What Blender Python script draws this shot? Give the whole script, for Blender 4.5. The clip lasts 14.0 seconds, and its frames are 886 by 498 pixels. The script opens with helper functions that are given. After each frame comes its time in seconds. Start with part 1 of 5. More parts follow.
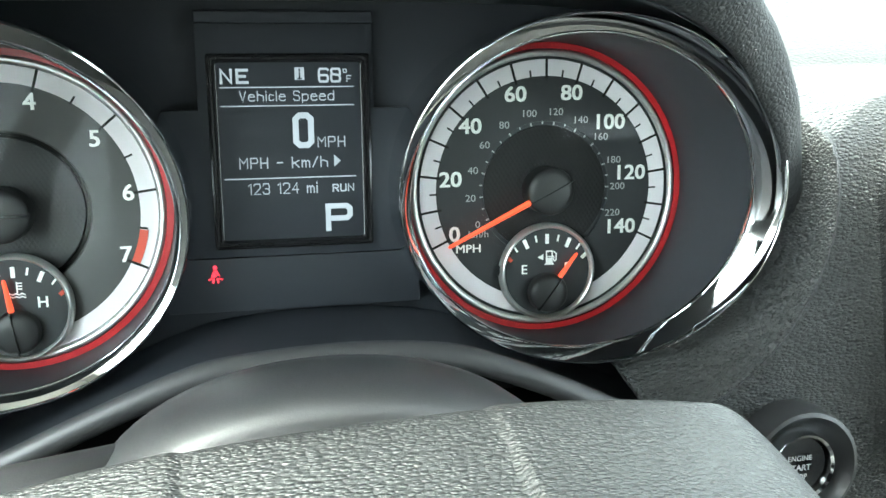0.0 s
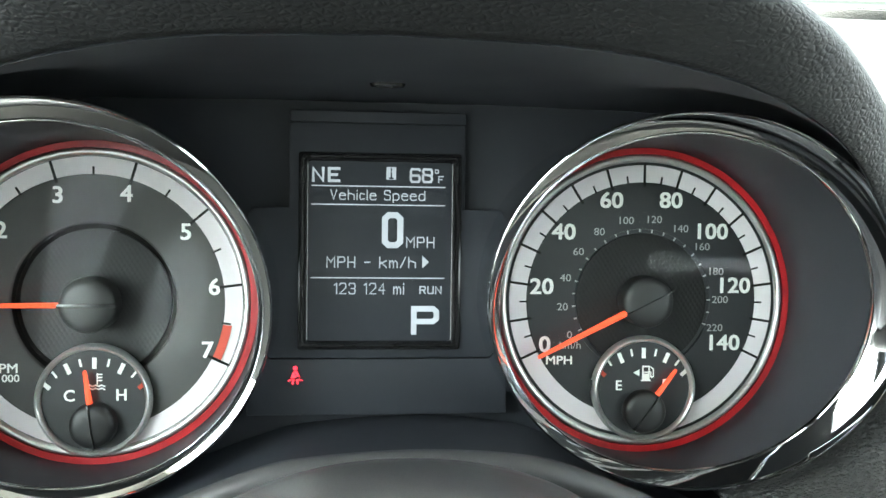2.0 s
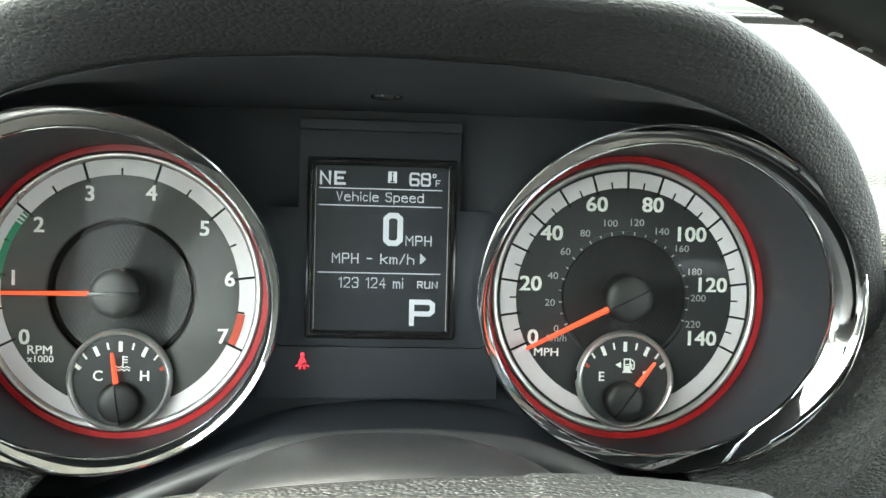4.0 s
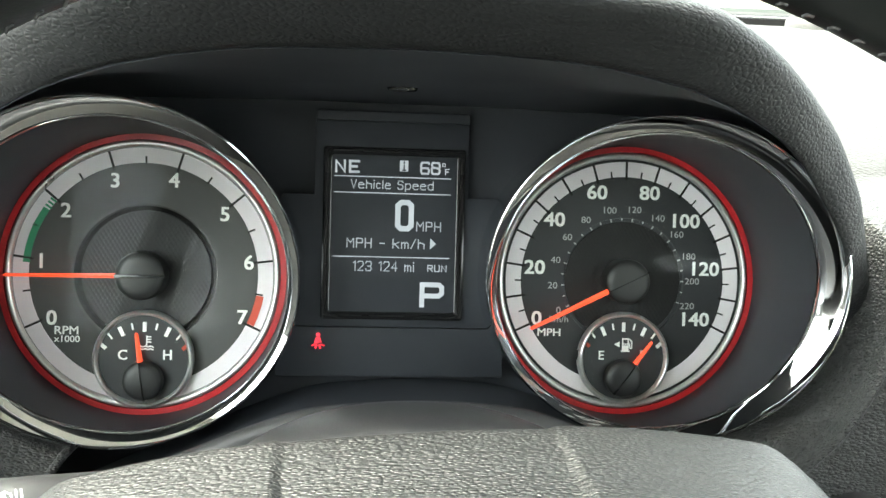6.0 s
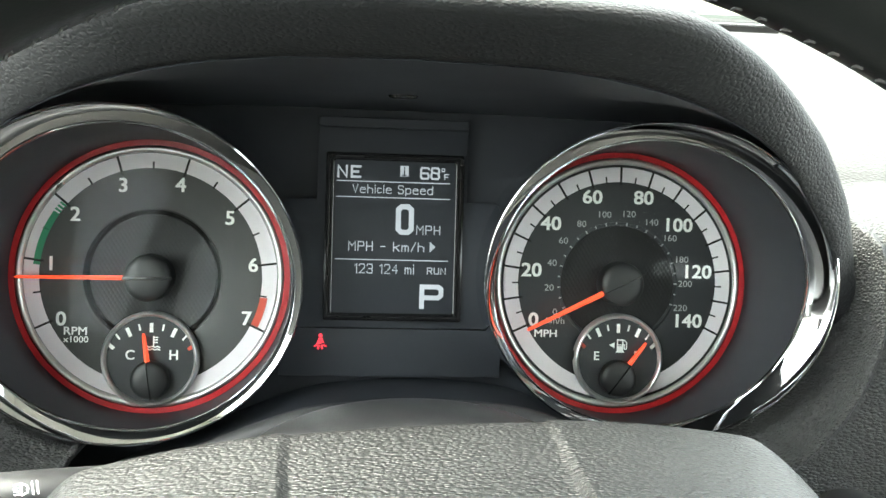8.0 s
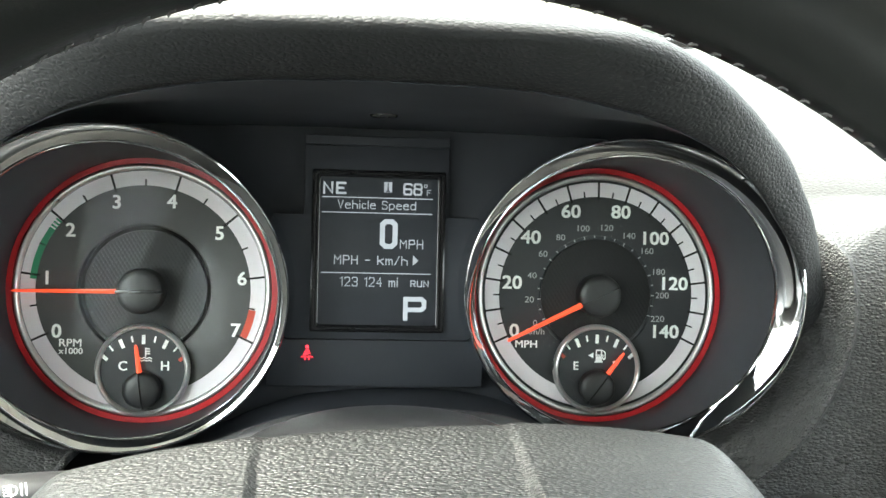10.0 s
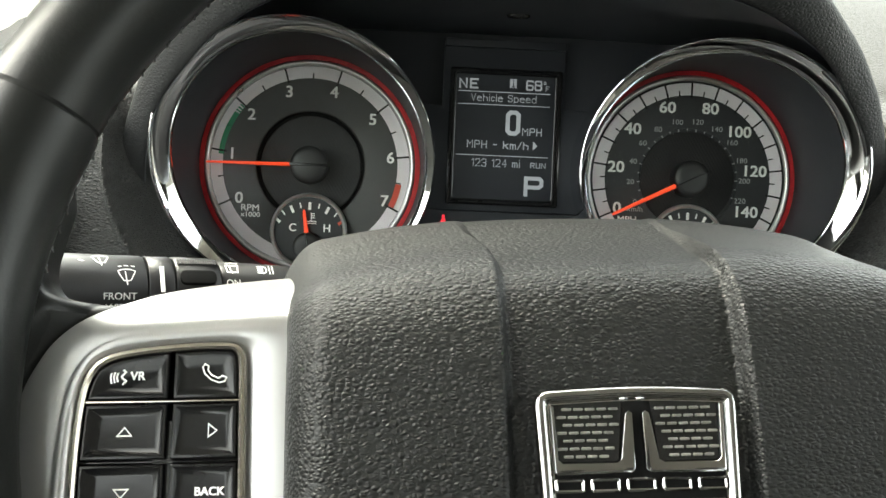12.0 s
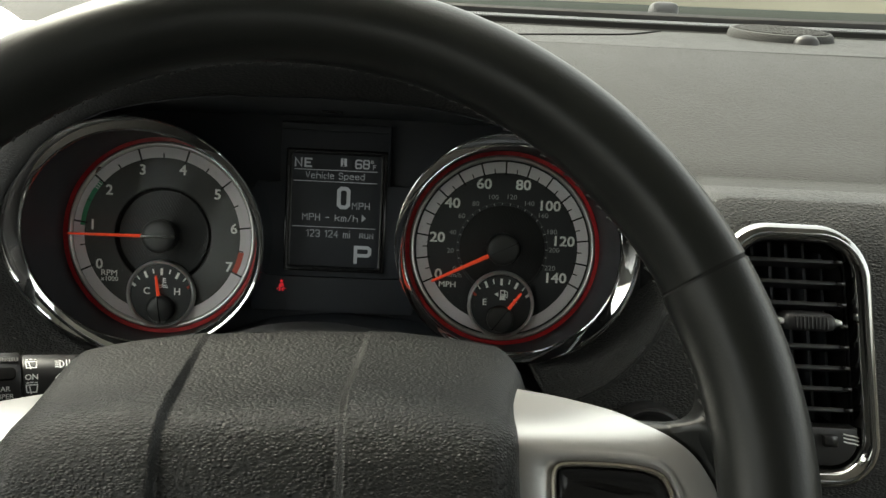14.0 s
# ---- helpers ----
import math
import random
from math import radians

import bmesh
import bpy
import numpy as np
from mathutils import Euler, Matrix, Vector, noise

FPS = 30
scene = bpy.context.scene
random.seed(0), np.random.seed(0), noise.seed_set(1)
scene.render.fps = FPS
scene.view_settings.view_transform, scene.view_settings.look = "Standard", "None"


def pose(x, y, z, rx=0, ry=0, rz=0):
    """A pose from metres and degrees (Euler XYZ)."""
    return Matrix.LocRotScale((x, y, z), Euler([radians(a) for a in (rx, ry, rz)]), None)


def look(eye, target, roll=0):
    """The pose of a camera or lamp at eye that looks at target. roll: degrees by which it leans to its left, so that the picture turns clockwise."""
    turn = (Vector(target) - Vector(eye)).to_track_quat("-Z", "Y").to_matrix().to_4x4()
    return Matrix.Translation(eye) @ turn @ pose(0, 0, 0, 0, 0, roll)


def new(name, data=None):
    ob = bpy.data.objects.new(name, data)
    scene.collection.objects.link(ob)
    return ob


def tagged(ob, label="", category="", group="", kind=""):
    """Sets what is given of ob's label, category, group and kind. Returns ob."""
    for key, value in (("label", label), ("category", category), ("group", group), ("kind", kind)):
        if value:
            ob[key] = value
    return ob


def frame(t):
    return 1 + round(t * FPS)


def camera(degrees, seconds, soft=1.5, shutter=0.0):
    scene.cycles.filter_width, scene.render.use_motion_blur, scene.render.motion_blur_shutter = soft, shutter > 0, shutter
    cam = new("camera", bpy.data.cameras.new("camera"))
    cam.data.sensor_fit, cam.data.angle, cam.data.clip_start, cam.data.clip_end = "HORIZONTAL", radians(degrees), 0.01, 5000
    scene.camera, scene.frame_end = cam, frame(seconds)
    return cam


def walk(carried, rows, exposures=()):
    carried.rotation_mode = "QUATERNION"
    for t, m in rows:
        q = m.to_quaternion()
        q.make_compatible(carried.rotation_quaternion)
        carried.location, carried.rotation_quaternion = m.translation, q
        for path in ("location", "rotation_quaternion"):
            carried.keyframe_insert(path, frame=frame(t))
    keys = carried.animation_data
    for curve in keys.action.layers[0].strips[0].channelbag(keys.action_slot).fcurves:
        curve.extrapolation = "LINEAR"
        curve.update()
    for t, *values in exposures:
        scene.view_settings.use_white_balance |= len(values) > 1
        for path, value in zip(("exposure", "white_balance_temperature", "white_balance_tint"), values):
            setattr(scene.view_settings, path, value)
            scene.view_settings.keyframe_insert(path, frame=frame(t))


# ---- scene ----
cam = camera(53.06, 14.0)
PATH = [
    (0, (-0.02272, -0.36673, 0.03878), (0.17875, 0.59493, -0.14726), -0.574),
    (0.5, (-0.02001, -0.34926, 0.03196), (0.16487, 0.62412, -0.10347), -0.349),
    (1, (-0.02378, -0.35856, 0.03623), (0.13893, 0.62301, -0.06392), -0.285),
    (1.5, (-0.02553, -0.35893, 0.02823), (0.11860, 0.62892, -0.02997), 0.044),
    (2, (-0.02094, -0.35378, 0.02505), (0.08571, 0.63988, -0.01042), 0.751),
    (2.5, (-0.02002, -0.35747, 0.02547), (0.05951, 0.63912, 0.00371), 1.186),
    (3, (-0.00574, -0.36851, 0.02625), (0.06150, 0.62888, -0.00039), 1.417),
    (5.5, (-0.02171, -0.39994, 0.02243), (0.06920, 0.59525, -0.01417), 1.552),
    (6, (-0.02423, -0.40484, 0.01867), (0.07155, 0.59000, -0.01501), 1.553),
    (6.5, (-0.02336, -0.40937, 0.01883), (0.07317, 0.58546, -0.01281), 1.535),
    (7, (-0.02538, -0.40972, 0.01801), (0.07241, 0.58505, -0.01175), 1.543),
    (9.5, (-0.02021, -0.42568, 0.01831), (0.06867, 0.57019, -0.00021), 1.472),
    (10, (-0.01430, -0.42998, 0.01750), (0.07262, 0.56619, 0.00735), 1.348),
    (10.5, (-0.01579, -0.46253, 0.01495), (0.07294, 0.53352, 0.01274), 1.223),
    (11, (-0.01989, -0.49833, -0.01023), (0.05646, 0.49865, -0.02462), 1.310),
    (11.5, (-0.03561, -0.50177, -0.03817), (0.03555, 0.49559, -0.05271), 1.622),
    (12, (-0.06060, -0.51016, -0.03769), (-0.02107, 0.48854, -0.06969), 2.391),
    (12.5, (-0.05709, -0.52555, -0.00663), (-0.06174, 0.47258, -0.06765), 3.049),
    (13, (-0.02004, -0.55117, 0.03401), (-0.04294, 0.44529, -0.04678), 3.048),
    (13.5, (0.01816, -0.56066, 0.04320), (0.00964, 0.43651, -0.03139), 2.810),
    (14, (0.05118, -0.56890, 0.03293), (0.06921, 0.42810, -0.04235), 2.695),
]
# The whole car interior is laid out square to the dial faces and then tipped back with BASE.
BASE = pose(0, 0, 1.05, -13, 0, 0)
LEVEL = pose(0, 0, 1.05)
walk(cam, [(t, BASE @ look(eye, target, roll)) for t, eye, target, roll in PATH],
     [(0, 5.2, 6250, -8), (0.5, 5.46, 6300, -9), (1, 5.38, 6350, -9), (1.5, 5.25, 6450, -6), (2.5, 5.25, 6600, -4), (3, 5.25, 6700, -5), (5.5, 5.03, 6900, -2), (7, 5.02, 6800, -2), (10, 5.02, 6800, -1), (10.5, 4.95, 6800, 0), (11, 4.1, 7150, 0), (11.5, 4.05, 7200, 0), (12, 4.06, 7200, 0), (12.5, 3.9, 7300, 0), (13, 3.6, 7500, -2), (13.5, 3.02, 7750, -4), (14, 2.8, 7400, 0)])

# ---- light ----
world = bpy.data.worlds.new("sky")
scene.world = world
world.use_nodes = True
wn = world.node_tree.nodes
sky = wn.new("ShaderNodeTexSky")
sky.sky_type = "NISHITA"
sky.sun_disc = False
sky.sun_elevation, sky.sun_rotation = radians(55), radians(-60)
sky.air_density, sky.dust_density, sky.ozone_density = 0.7, 4.0, 0.6
wn["Background"].inputs["Strength"].default_value = 0.15
cloud = wn.new("ShaderNodeHueSaturation")  # a high thin overcast takes most of the blue out of the sky
cloud.inputs["Saturation"].default_value = 0.3
world.node_tree.links.new(sky.outputs["Color"], cloud.inputs["Color"])
world.node_tree.links.new(cloud.outputs["Color"], wn["Background"].inputs["Color"])
sun = new("sun", bpy.data.lights.new("sun", "SUN"))
sun.data.energy, sun.data.angle, sun.data.color = 0.35, radians(25), (1.0, 0.985, 0.96)
sun.matrix_world = look((-2.49, 1.43, 5.1), (0, 0, 1))


# ---- materials ----
def material(name, color, rough=0.5, metal=0.0, spec=0.5, grain=0.0, grain_size=400.0, cells=False, mottle=0.12,
             mottle_size=30.0, glow=None, glow_power=0.0, coat=0.0, rough_var=0.08,
             grain_way=(1.0, 1.0, 1.0), rounding=0.4, crease=0.34, crease_rough=0.0):
    """A surface with two scales of variation: slow mottling of colour and gloss, and a fine relief."""
    m = bpy.data.materials.new(name)
    m.use_nodes = True
    nt, n = m.node_tree, m.node_tree.nodes
    b = n["Principled BSDF"]
    b.inputs["Metallic"].default_value = metal
    b.inputs["Specular IOR Level"].default_value = spec
    b.inputs["Coat Weight"].default_value = coat
    b.inputs["Coat Roughness"].default_value = 0.08
    tc = n.new("ShaderNodeTexCoord")
    slow = n.new("ShaderNodeTexNoise")
    slow.inputs["Scale"].default_value, slow.inputs["Detail"].default_value = mottle_size, 5
    nt.links.new(tc.outputs["Object"], slow.inputs["Vector"])
    ramp = n.new("ShaderNodeMixRGB")
    ramp.inputs[1].default_value = (*[c * (1 - mottle) for c in color], 1)
    ramp.inputs[2].default_value = (*[min(1, c * (1 + mottle)) for c in color], 1)
    nt.links.new(slow.outputs["Fac"], ramp.inputs[0])
    nt.links.new(ramp.outputs[0], b.inputs["Base Color"])
    mr = n.new("ShaderNodeMapRange")
    mr.inputs["To Min"].default_value = max(0.02, rough - rough_var)
    mr.inputs["To Max"].default_value = min(1, rough + rough_var)
    nt.links.new(slow.outputs["Fac"], mr.inputs["Value"])
    nt.links.new(mr.outputs["Result"], b.inputs["Roughness"])
    if grain:
        bump = n.new("ShaderNodeBump")
        bump.inputs["Strength"].default_value = 1.0
        bump.inputs["Distance"].default_value = grain
        if cells:
            warp = n.new("ShaderNodeTexNoise")
            warp.inputs["Scale"].default_value, warp.inputs["Detail"].default_value = grain_size * 0.6, 2
            nt.links.new(tc.outputs["Object"], warp.inputs["Vector"])
            shift = n.new("ShaderNodeVectorMath")
            shift.operation = "MULTIPLY_ADD"
            shift.inputs[1].default_value = [0.6 / grain_size] * 3
            nt.links.new(warp.outputs["Color"], shift.inputs[0])
            nt.links.new(tc.outputs["Object"], shift.inputs[2])
            stretch = n.new("ShaderNodeVectorMath")
            stretch.operation = "MULTIPLY"
            stretch.inputs[1].default_value = grain_way
            nt.links.new(shift.outputs[0], stretch.inputs[0])
            heights = []
            for feature, low, high in (("DISTANCE_TO_EDGE", 0.0, crease), ("SMOOTH_F1", 0.85, 0.05)):
                vor = n.new("ShaderNodeTexVoronoi")
                vor.feature = feature
                vor.inputs["Scale"].default_value = grain_size
                nt.links.new(stretch.outputs[0], vor.inputs["Vector"])
                side = n.new("ShaderNodeMapRange")
                side.interpolation_type = "SMOOTHSTEP"
                side.inputs["From Min"].default_value, side.inputs["From Max"].default_value = low, high
                nt.links.new(vor.outputs["Distance"], side.inputs["Value"])
                heights.append(side)
            pad = n.new("ShaderNodeMixRGB")
            pad.inputs[0].default_value = rounding
            nt.links.new(heights[0].outputs["Result"], pad.inputs[1])
            nt.links.new(heights[1].outputs["Result"], pad.inputs[2])
            fine = n.new("ShaderNodeTexNoise")
            fine.inputs["Scale"].default_value, fine.inputs["Detail"].default_value = grain_size * 2.2, 3
            nt.links.new(tc.outputs["Object"], fine.inputs["Vector"])
            add = n.new("ShaderNodeMath")
            add.operation = "MULTIPLY_ADD"
            add.inputs[1].default_value = 0.03
            nt.links.new(fine.outputs["Fac"], add.inputs[0])
            nt.links.new(pad.outputs[0], add.inputs[2])
            nt.links.new(add.outputs[0], bump.inputs["Height"])
            if crease_rough:
                worn = n.new("ShaderNodeMath")
                worn.operation = "MULTIPLY_ADD"
                worn.inputs[1].default_value = -crease_rough
                rim_up = n.new("ShaderNodeMath")
                rim_up.inputs[1].default_value = crease_rough
                nt.links.new(mr.outputs["Result"], rim_up.inputs[0])
                nt.links.new(heights[0].outputs["Result"], worn.inputs[0])
                nt.links.new(rim_up.outputs[0], worn.inputs[2])
                nt.links.new(worn.outputs[0], b.inputs["Roughness"])
        else:
            fine = n.new("ShaderNodeTexNoise")
            fine.inputs["Scale"].default_value, fine.inputs["Detail"].default_value = grain_size, 4
            nt.links.new(tc.outputs["Object"], fine.inputs["Vector"])
            nt.links.new(fine.outputs["Fac"], bump.inputs["Height"])
        nt.links.new(bump.outputs["Normal"], b.inputs["Normal"])
    if glow:
        b.inputs["Emission Color"].default_value = (*glow, 1)
        b.inputs["Emission Strength"].default_value = glow_power
    return m


M_DASH = material("dash_vinyl", (0.029, 0.0297, 0.029), 0.50, spec=0.35, grain=0.00075, grain_size=900, cells=True, grain_way=(0.46, 1.0, 1.0), rounding=0.6, crease=0.42)
M_TOP = material("dash_top_vinyl", (0.031, 0.0315, 0.0305), 0.62, spec=0.21, grain=0.00034, grain_size=680, cells=True, grain_way=(0.5, 1.0, 1.0), rounding=0.5)
# Same vinyl as M_DASH, darker: the brow's shade is put into its colour.
M_HOOD_SHADED = material("shaded_hood_vinyl", (0.0175, 0.0182, 0.019), 0.60, spec=0.19, grain=0.00026, grain_size=680, cells=True, grain_way=(0.6, 1.0, 1.0), rounding=0.5)
M_HUB = material("airbag_vinyl", (0.0066, 0.0070, 0.0069), 0.39, spec=0.31, grain=0.00036, grain_size=970, cells=True, grain_way=(0.62, 1.0, 1.0), rounding=0.6, crease=0.42, crease_rough=0.08, rough_var=0.03)
M_RIM = material("rim_leather", (0.0078, 0.0086, 0.0083), 0.35, spec=0.28, grain=0.00006, grain_size=900, mottle=0.2)
M_LINER = material("liner_plastic", (0.034, 0.038, 0.045), 0.55, grain=0.00005, grain_size=1800)
M_PANEL = material("cluster_plastic", (0.0165, 0.0190, 0.0235), 0.55, spec=0.3, grain=0.00004, grain_size=2200)
M_BLACK = material("black_plastic", (0.018, 0.018, 0.019), 0.4, grain=0.00003, grain_size=1500)
M_GLOSS = material("gloss_black", (0.012, 0.012, 0.013), 0.16, spec=0.6, rough_var=0.04)
M_KEY = material("key_plastic", (0.009, 0.009, 0.0095), 0.24, spec=0.34)
M_LIP = material("lip_plastic", (0.036, 0.036, 0.037), 0.42, grain=0.00004, grain_size=1500)
M_SHROUD = material("shroud_plastic", (0.028, 0.028, 0.029), 0.44, grain=0.00004, grain_size=1200)
M_CHROME = material("chrome", (0.74, 0.755, 0.77), 0.045, metal=1.0, mottle=0.03, rough_var=0.02)
# Chrome darkened for vents and badge; dim reflections are put into its colour.
M_DIM_CHROME = material("dim_reflection_chrome", (0.38, 0.38, 0.375), 0.09, metal=1.0, mottle=0.04, rough_var=0.03)
M_SATIN = material("satin_silver", (0.42, 0.418, 0.414), 0.35, metal=0.65, mottle=0.03, grain=0.00001, grain_size=3000)
M_BRONZE = material("warm_chrome", (0.50, 0.46, 0.40), 0.24, metal=0.9, mottle=0.05)
M_RING = material("silver_ring", (0.6, 0.61, 0.6), 0.3, metal=0.8, mottle=0.04)
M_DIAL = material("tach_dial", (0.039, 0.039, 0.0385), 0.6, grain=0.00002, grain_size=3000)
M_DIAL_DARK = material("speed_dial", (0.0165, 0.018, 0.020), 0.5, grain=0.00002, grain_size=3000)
M_CONE = material("dial_surround", (0.019, 0.021, 0.025), 0.5, grain=0.00002, grain_size=2500)
M_WHITE = material("white_band", (0.73, 0.685, 0.72), 0.5, mottle=0.04)
M_RED = material("red_ring", (0.36, 0.014, 0.02), 0.35, mottle=0.1)
M_PRINT = material("white_print", (0.84, 0.84, 0.82), 0.5, mottle=0.04)
M_GREY = material("grey_print", (0.36, 0.36, 0.36), 0.5, mottle=0.08)
M_INK = material("black_ink", (0.012, 0.012, 0.012), 0.7, spec=0.15)
M_GREEN = material("green_print", (0.02, 0.23, 0.11), 0.5)
M_REDPRINT = material("red_print", (0.55, 0.07, 0.04), 0.5)
M_NEEDLE = material("needle_red", (0.8, 0.08, 0.04), 0.4, glow=(1.0, 0.08, 0.03), glow_power=0.035)
M_HUBCAP = material("needle_cap", (0.015, 0.015, 0.0155), 0.45, grain=0.00002, grain_size=2500)
M_SCREEN = material("screen_black", (0.006, 0.008, 0.016), 0.45, spec=0.12)
M_LCD = material("lcd_glyph", (0.30, 0.32, 0.35), 0.5, glow=(0.82, 0.88, 1.0), glow_power=0.010)
M_WARN = material("warning_lamp", (0.5, 0.02, 0.03), 0.5, glow=(1.0, 0.03, 0.06), glow_power=0.07)
M_CREAM = material("cream_trim", (0.55, 0.53, 0.47), 0.7, grain=0.00006, grain_size=1200, mottle=0.05)
M_LINING = material("headliner", (0.5, 0.49, 0.45), 0.9, grain=0.0003, grain_size=900, mottle=0.06)
M_CARPET = material("carpet", (0.035, 0.034, 0.032), 0.95, spec=0.1, grain=0.0006, grain_size=700)
M_STITCH = material("stitch_thread", (0.05, 0.05, 0.05), 0.7, spec=0.2)
M_DOOR = material("door_card", (0.14, 0.135, 0.12), 0.7, grain=0.0003, grain_size=500, cells=True)
M_PAPER = material("paper", (0.82, 0.83, 0.8), 0.7, mottle=0.03)
M_PAPERGREEN = material("green_ink", (0.012, 0.26, 0.003), 0.9, spec=0.05, mottle=0.08)
# Near-black for vent insides, gaps and recesses; shade put into the colour.
M_CAVITY = material("cavity_shade", (0.006, 0.006, 0.006), 0.85, spec=0.12)
M_ASPHALT = material("asphalt", (0.13, 0.125, 0.115), 0.9, grain=0.004, grain_size=60, mottle=0.15, mottle_size=0.6)
M_GRASS = material("grass", (0.09, 0.17, 0.03), 0.9, grain=0.02, grain_size=40, mottle=0.3, mottle_size=1.5)
M_RUBBER = material("rubber", (0.02, 0.02, 0.02), 0.6)
M_COWL = material("cowl_plastic", (0.016, 0.019, 0.0165), 0.9, spec=0.06, grain=0.0002, grain_size=700)
M_PAINT = material("car_paint", (0.25, 0.26, 0.26), 0.3, coat=0.6)


def glass_material(name, ior):
    m = bpy.data.materials.new(name)
    m.use_nodes = True
    nt, n = m.node_tree, m.node_tree.nodes
    n.remove(n["Principled BSDF"])
    clear, shine, mix, fres = (n.new(k) for k in ("ShaderNodeBsdfTransparent", "ShaderNodeBsdfGlossy", "ShaderNodeMixShader", "ShaderNodeFresnel"))
    clear.inputs["Color"].default_value = (0.97, 0.985, 0.97, 1)
    shine.inputs["Roughness"].default_value = 0.01
    fres.inputs["IOR"].default_value = ior
    nt.links.new(fres.outputs[0], mix.inputs[0])
    nt.links.new(clear.outputs[0], mix.inputs[1])
    nt.links.new(shine.outputs[0], mix.inputs[2])
    nt.links.new(mix.outputs[0], n["Material Output"].inputs["Surface"])
    return m


def mesh_dial_material(name, tone):
    """The embossed hexagon weave of the dial centres."""
    m = material(name, (tone, tone, tone * 1.03), 0.6, spec=0.25)
    nt, n = m.node_tree, m.node_tree.nodes
    tc = n.new("ShaderNodeTexCoord")
    vor = n.new("ShaderNodeTexVoronoi")
    vor.inputs["Scale"].default_value, vor.inputs["Randomness"].default_value = 720, 0.0
    sq = n.new("ShaderNodeMapping")
    sq.inputs["Scale"].default_value = (1, 1, 0.62)
    sq.inputs["Rotation"].default_value = (0, radians(45), 0)
    nt.links.new(tc.outputs["Object"], sq.inputs["Vector"])
    nt.links.new(sq.outputs["Vector"], vor.inputs["Vector"])
    bump = n.new("ShaderNodeBump")
    bump.inputs["Distance"].default_value = 0.00025
    nt.links.new(vor.outputs["Distance"], bump.inputs["Height"])
    nt.links.new(bump.outputs["Normal"], n["Principled BSDF"].inputs["Normal"])
    return m


M_GLASS = glass_material("window_glass", 1.22)
M_LENS = glass_material("lens", 1.15)
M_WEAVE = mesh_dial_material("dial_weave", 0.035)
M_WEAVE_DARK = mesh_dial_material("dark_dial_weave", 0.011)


# ---- building tools ----
def part(name, bm, mat, parent, label="", sharp=35):
    """Links a bmesh or mesh as one object under a thing or part."""
    if isinstance(bm, bmesh.types.BMesh):
        bmesh.ops.recalc_face_normals(bm, faces=bm.faces)
        me = bpy.data.meshes.new(name)
        bm.to_mesh(me)
        bm.free()
    else:
        me = bm
    if mat is not None and not me.materials:
        me.materials.append(mat)
    me.shade_smooth()
    me.set_sharp_from_angle(angle=radians(sharp))
    ob = new(name, me)
    ob.parent = parent
    if parent is not None and parent.get("origin") is not None:
        ob.location = [-v for v in parent["origin"]]
    if label:
        tagged(ob, label)
    return ob


def thing(name, label, category, at=(0, 0, 0), m=None, group="", kind="", level=False):
    """An Empty at a thing's base. at: its place, for parts modelled in car coordinates; m: a pose, for parts modelled in its own; level: for what stands upright."""
    ob = new(name)
    ob.empty_display_size = 0.02
    if m is None:
        ob.matrix_world = (LEVEL if level else BASE) @ Matrix.Translation(at)
        ob["origin"] = list(at)
    else:
        ob.matrix_world = BASE @ m
    return tagged(ob, label, category, group, kind)


def loft(rings, closed=True, cap0=False, cap1=False, bm=None):
    bm = bm or bmesh.new()
    vs = [[bm.verts.new(p) for p in ring] for ring in rings]
    for a, b in zip(vs, vs[1:]):
        n = len(a)
        for i in range(n if closed else n - 1):
            j = (i + 1) % n
            bm.faces.new((a[i], a[j], b[j], b[i]))
    if cap0:
        bm.faces.new(vs[0])
    if cap1:
        bm.faces.new(vs[-1])
    return bm


def box(x0, x1, y0, y1, z0, z1, bevel=0.0, seg=2, bm=None):
    bm = bm or bmesh.new()
    v = [bm.verts.new((x, y, z)) for x in (x0, x1) for y in (y0, y1) for z in (z0, z1)]
    fs = [bm.faces.new([v[i] for i in f]) for f in ((0, 1, 3, 2), (4, 6, 7, 5), (0, 4, 5, 1), (2, 3, 7, 6), (0, 2, 6, 4), (1, 5, 7, 3))]
    if bevel:
        es = list({e for f in fs for e in f.edges})
        bmesh.ops.bevel(bm, geom=es, offset=bevel, segments=seg, affect="EDGES", profile=0.6)
    return bm


def rounded(w, h, r, n=6, cx=0.0, cy=0.0):
    """A rounded rectangle's outline of width w and height h."""
    out = []
    for sx, sy, a0 in ((1, 1, 0), (-1, 1, 90), (-1, -1, 180), (1, -1, 270)):
        for k in range(n + 1):
            a = radians(a0 + 90 * k / n)
            out.append((cx + sx * (w / 2 - r) + r * math.cos(a), cy + sy * (h / 2 - r) + r * math.sin(a)))
    return out


def inset(poly, d):
    """The outline moved inwards by d (counter-clockwise outlines)."""
    n, out = len(poly), []
    for i in range(n):
        a, b, c = (Vector(poly[k % n]) for k in (i - 1, i, i + 1))
        e = ((b - a).normalized() + (c - b).normalized())
        e = e.normalized() if e.length > 1e-9 else Vector((1, 0))
        out.append((b.x - e.y * d, b.y + e.x * d))
    return out


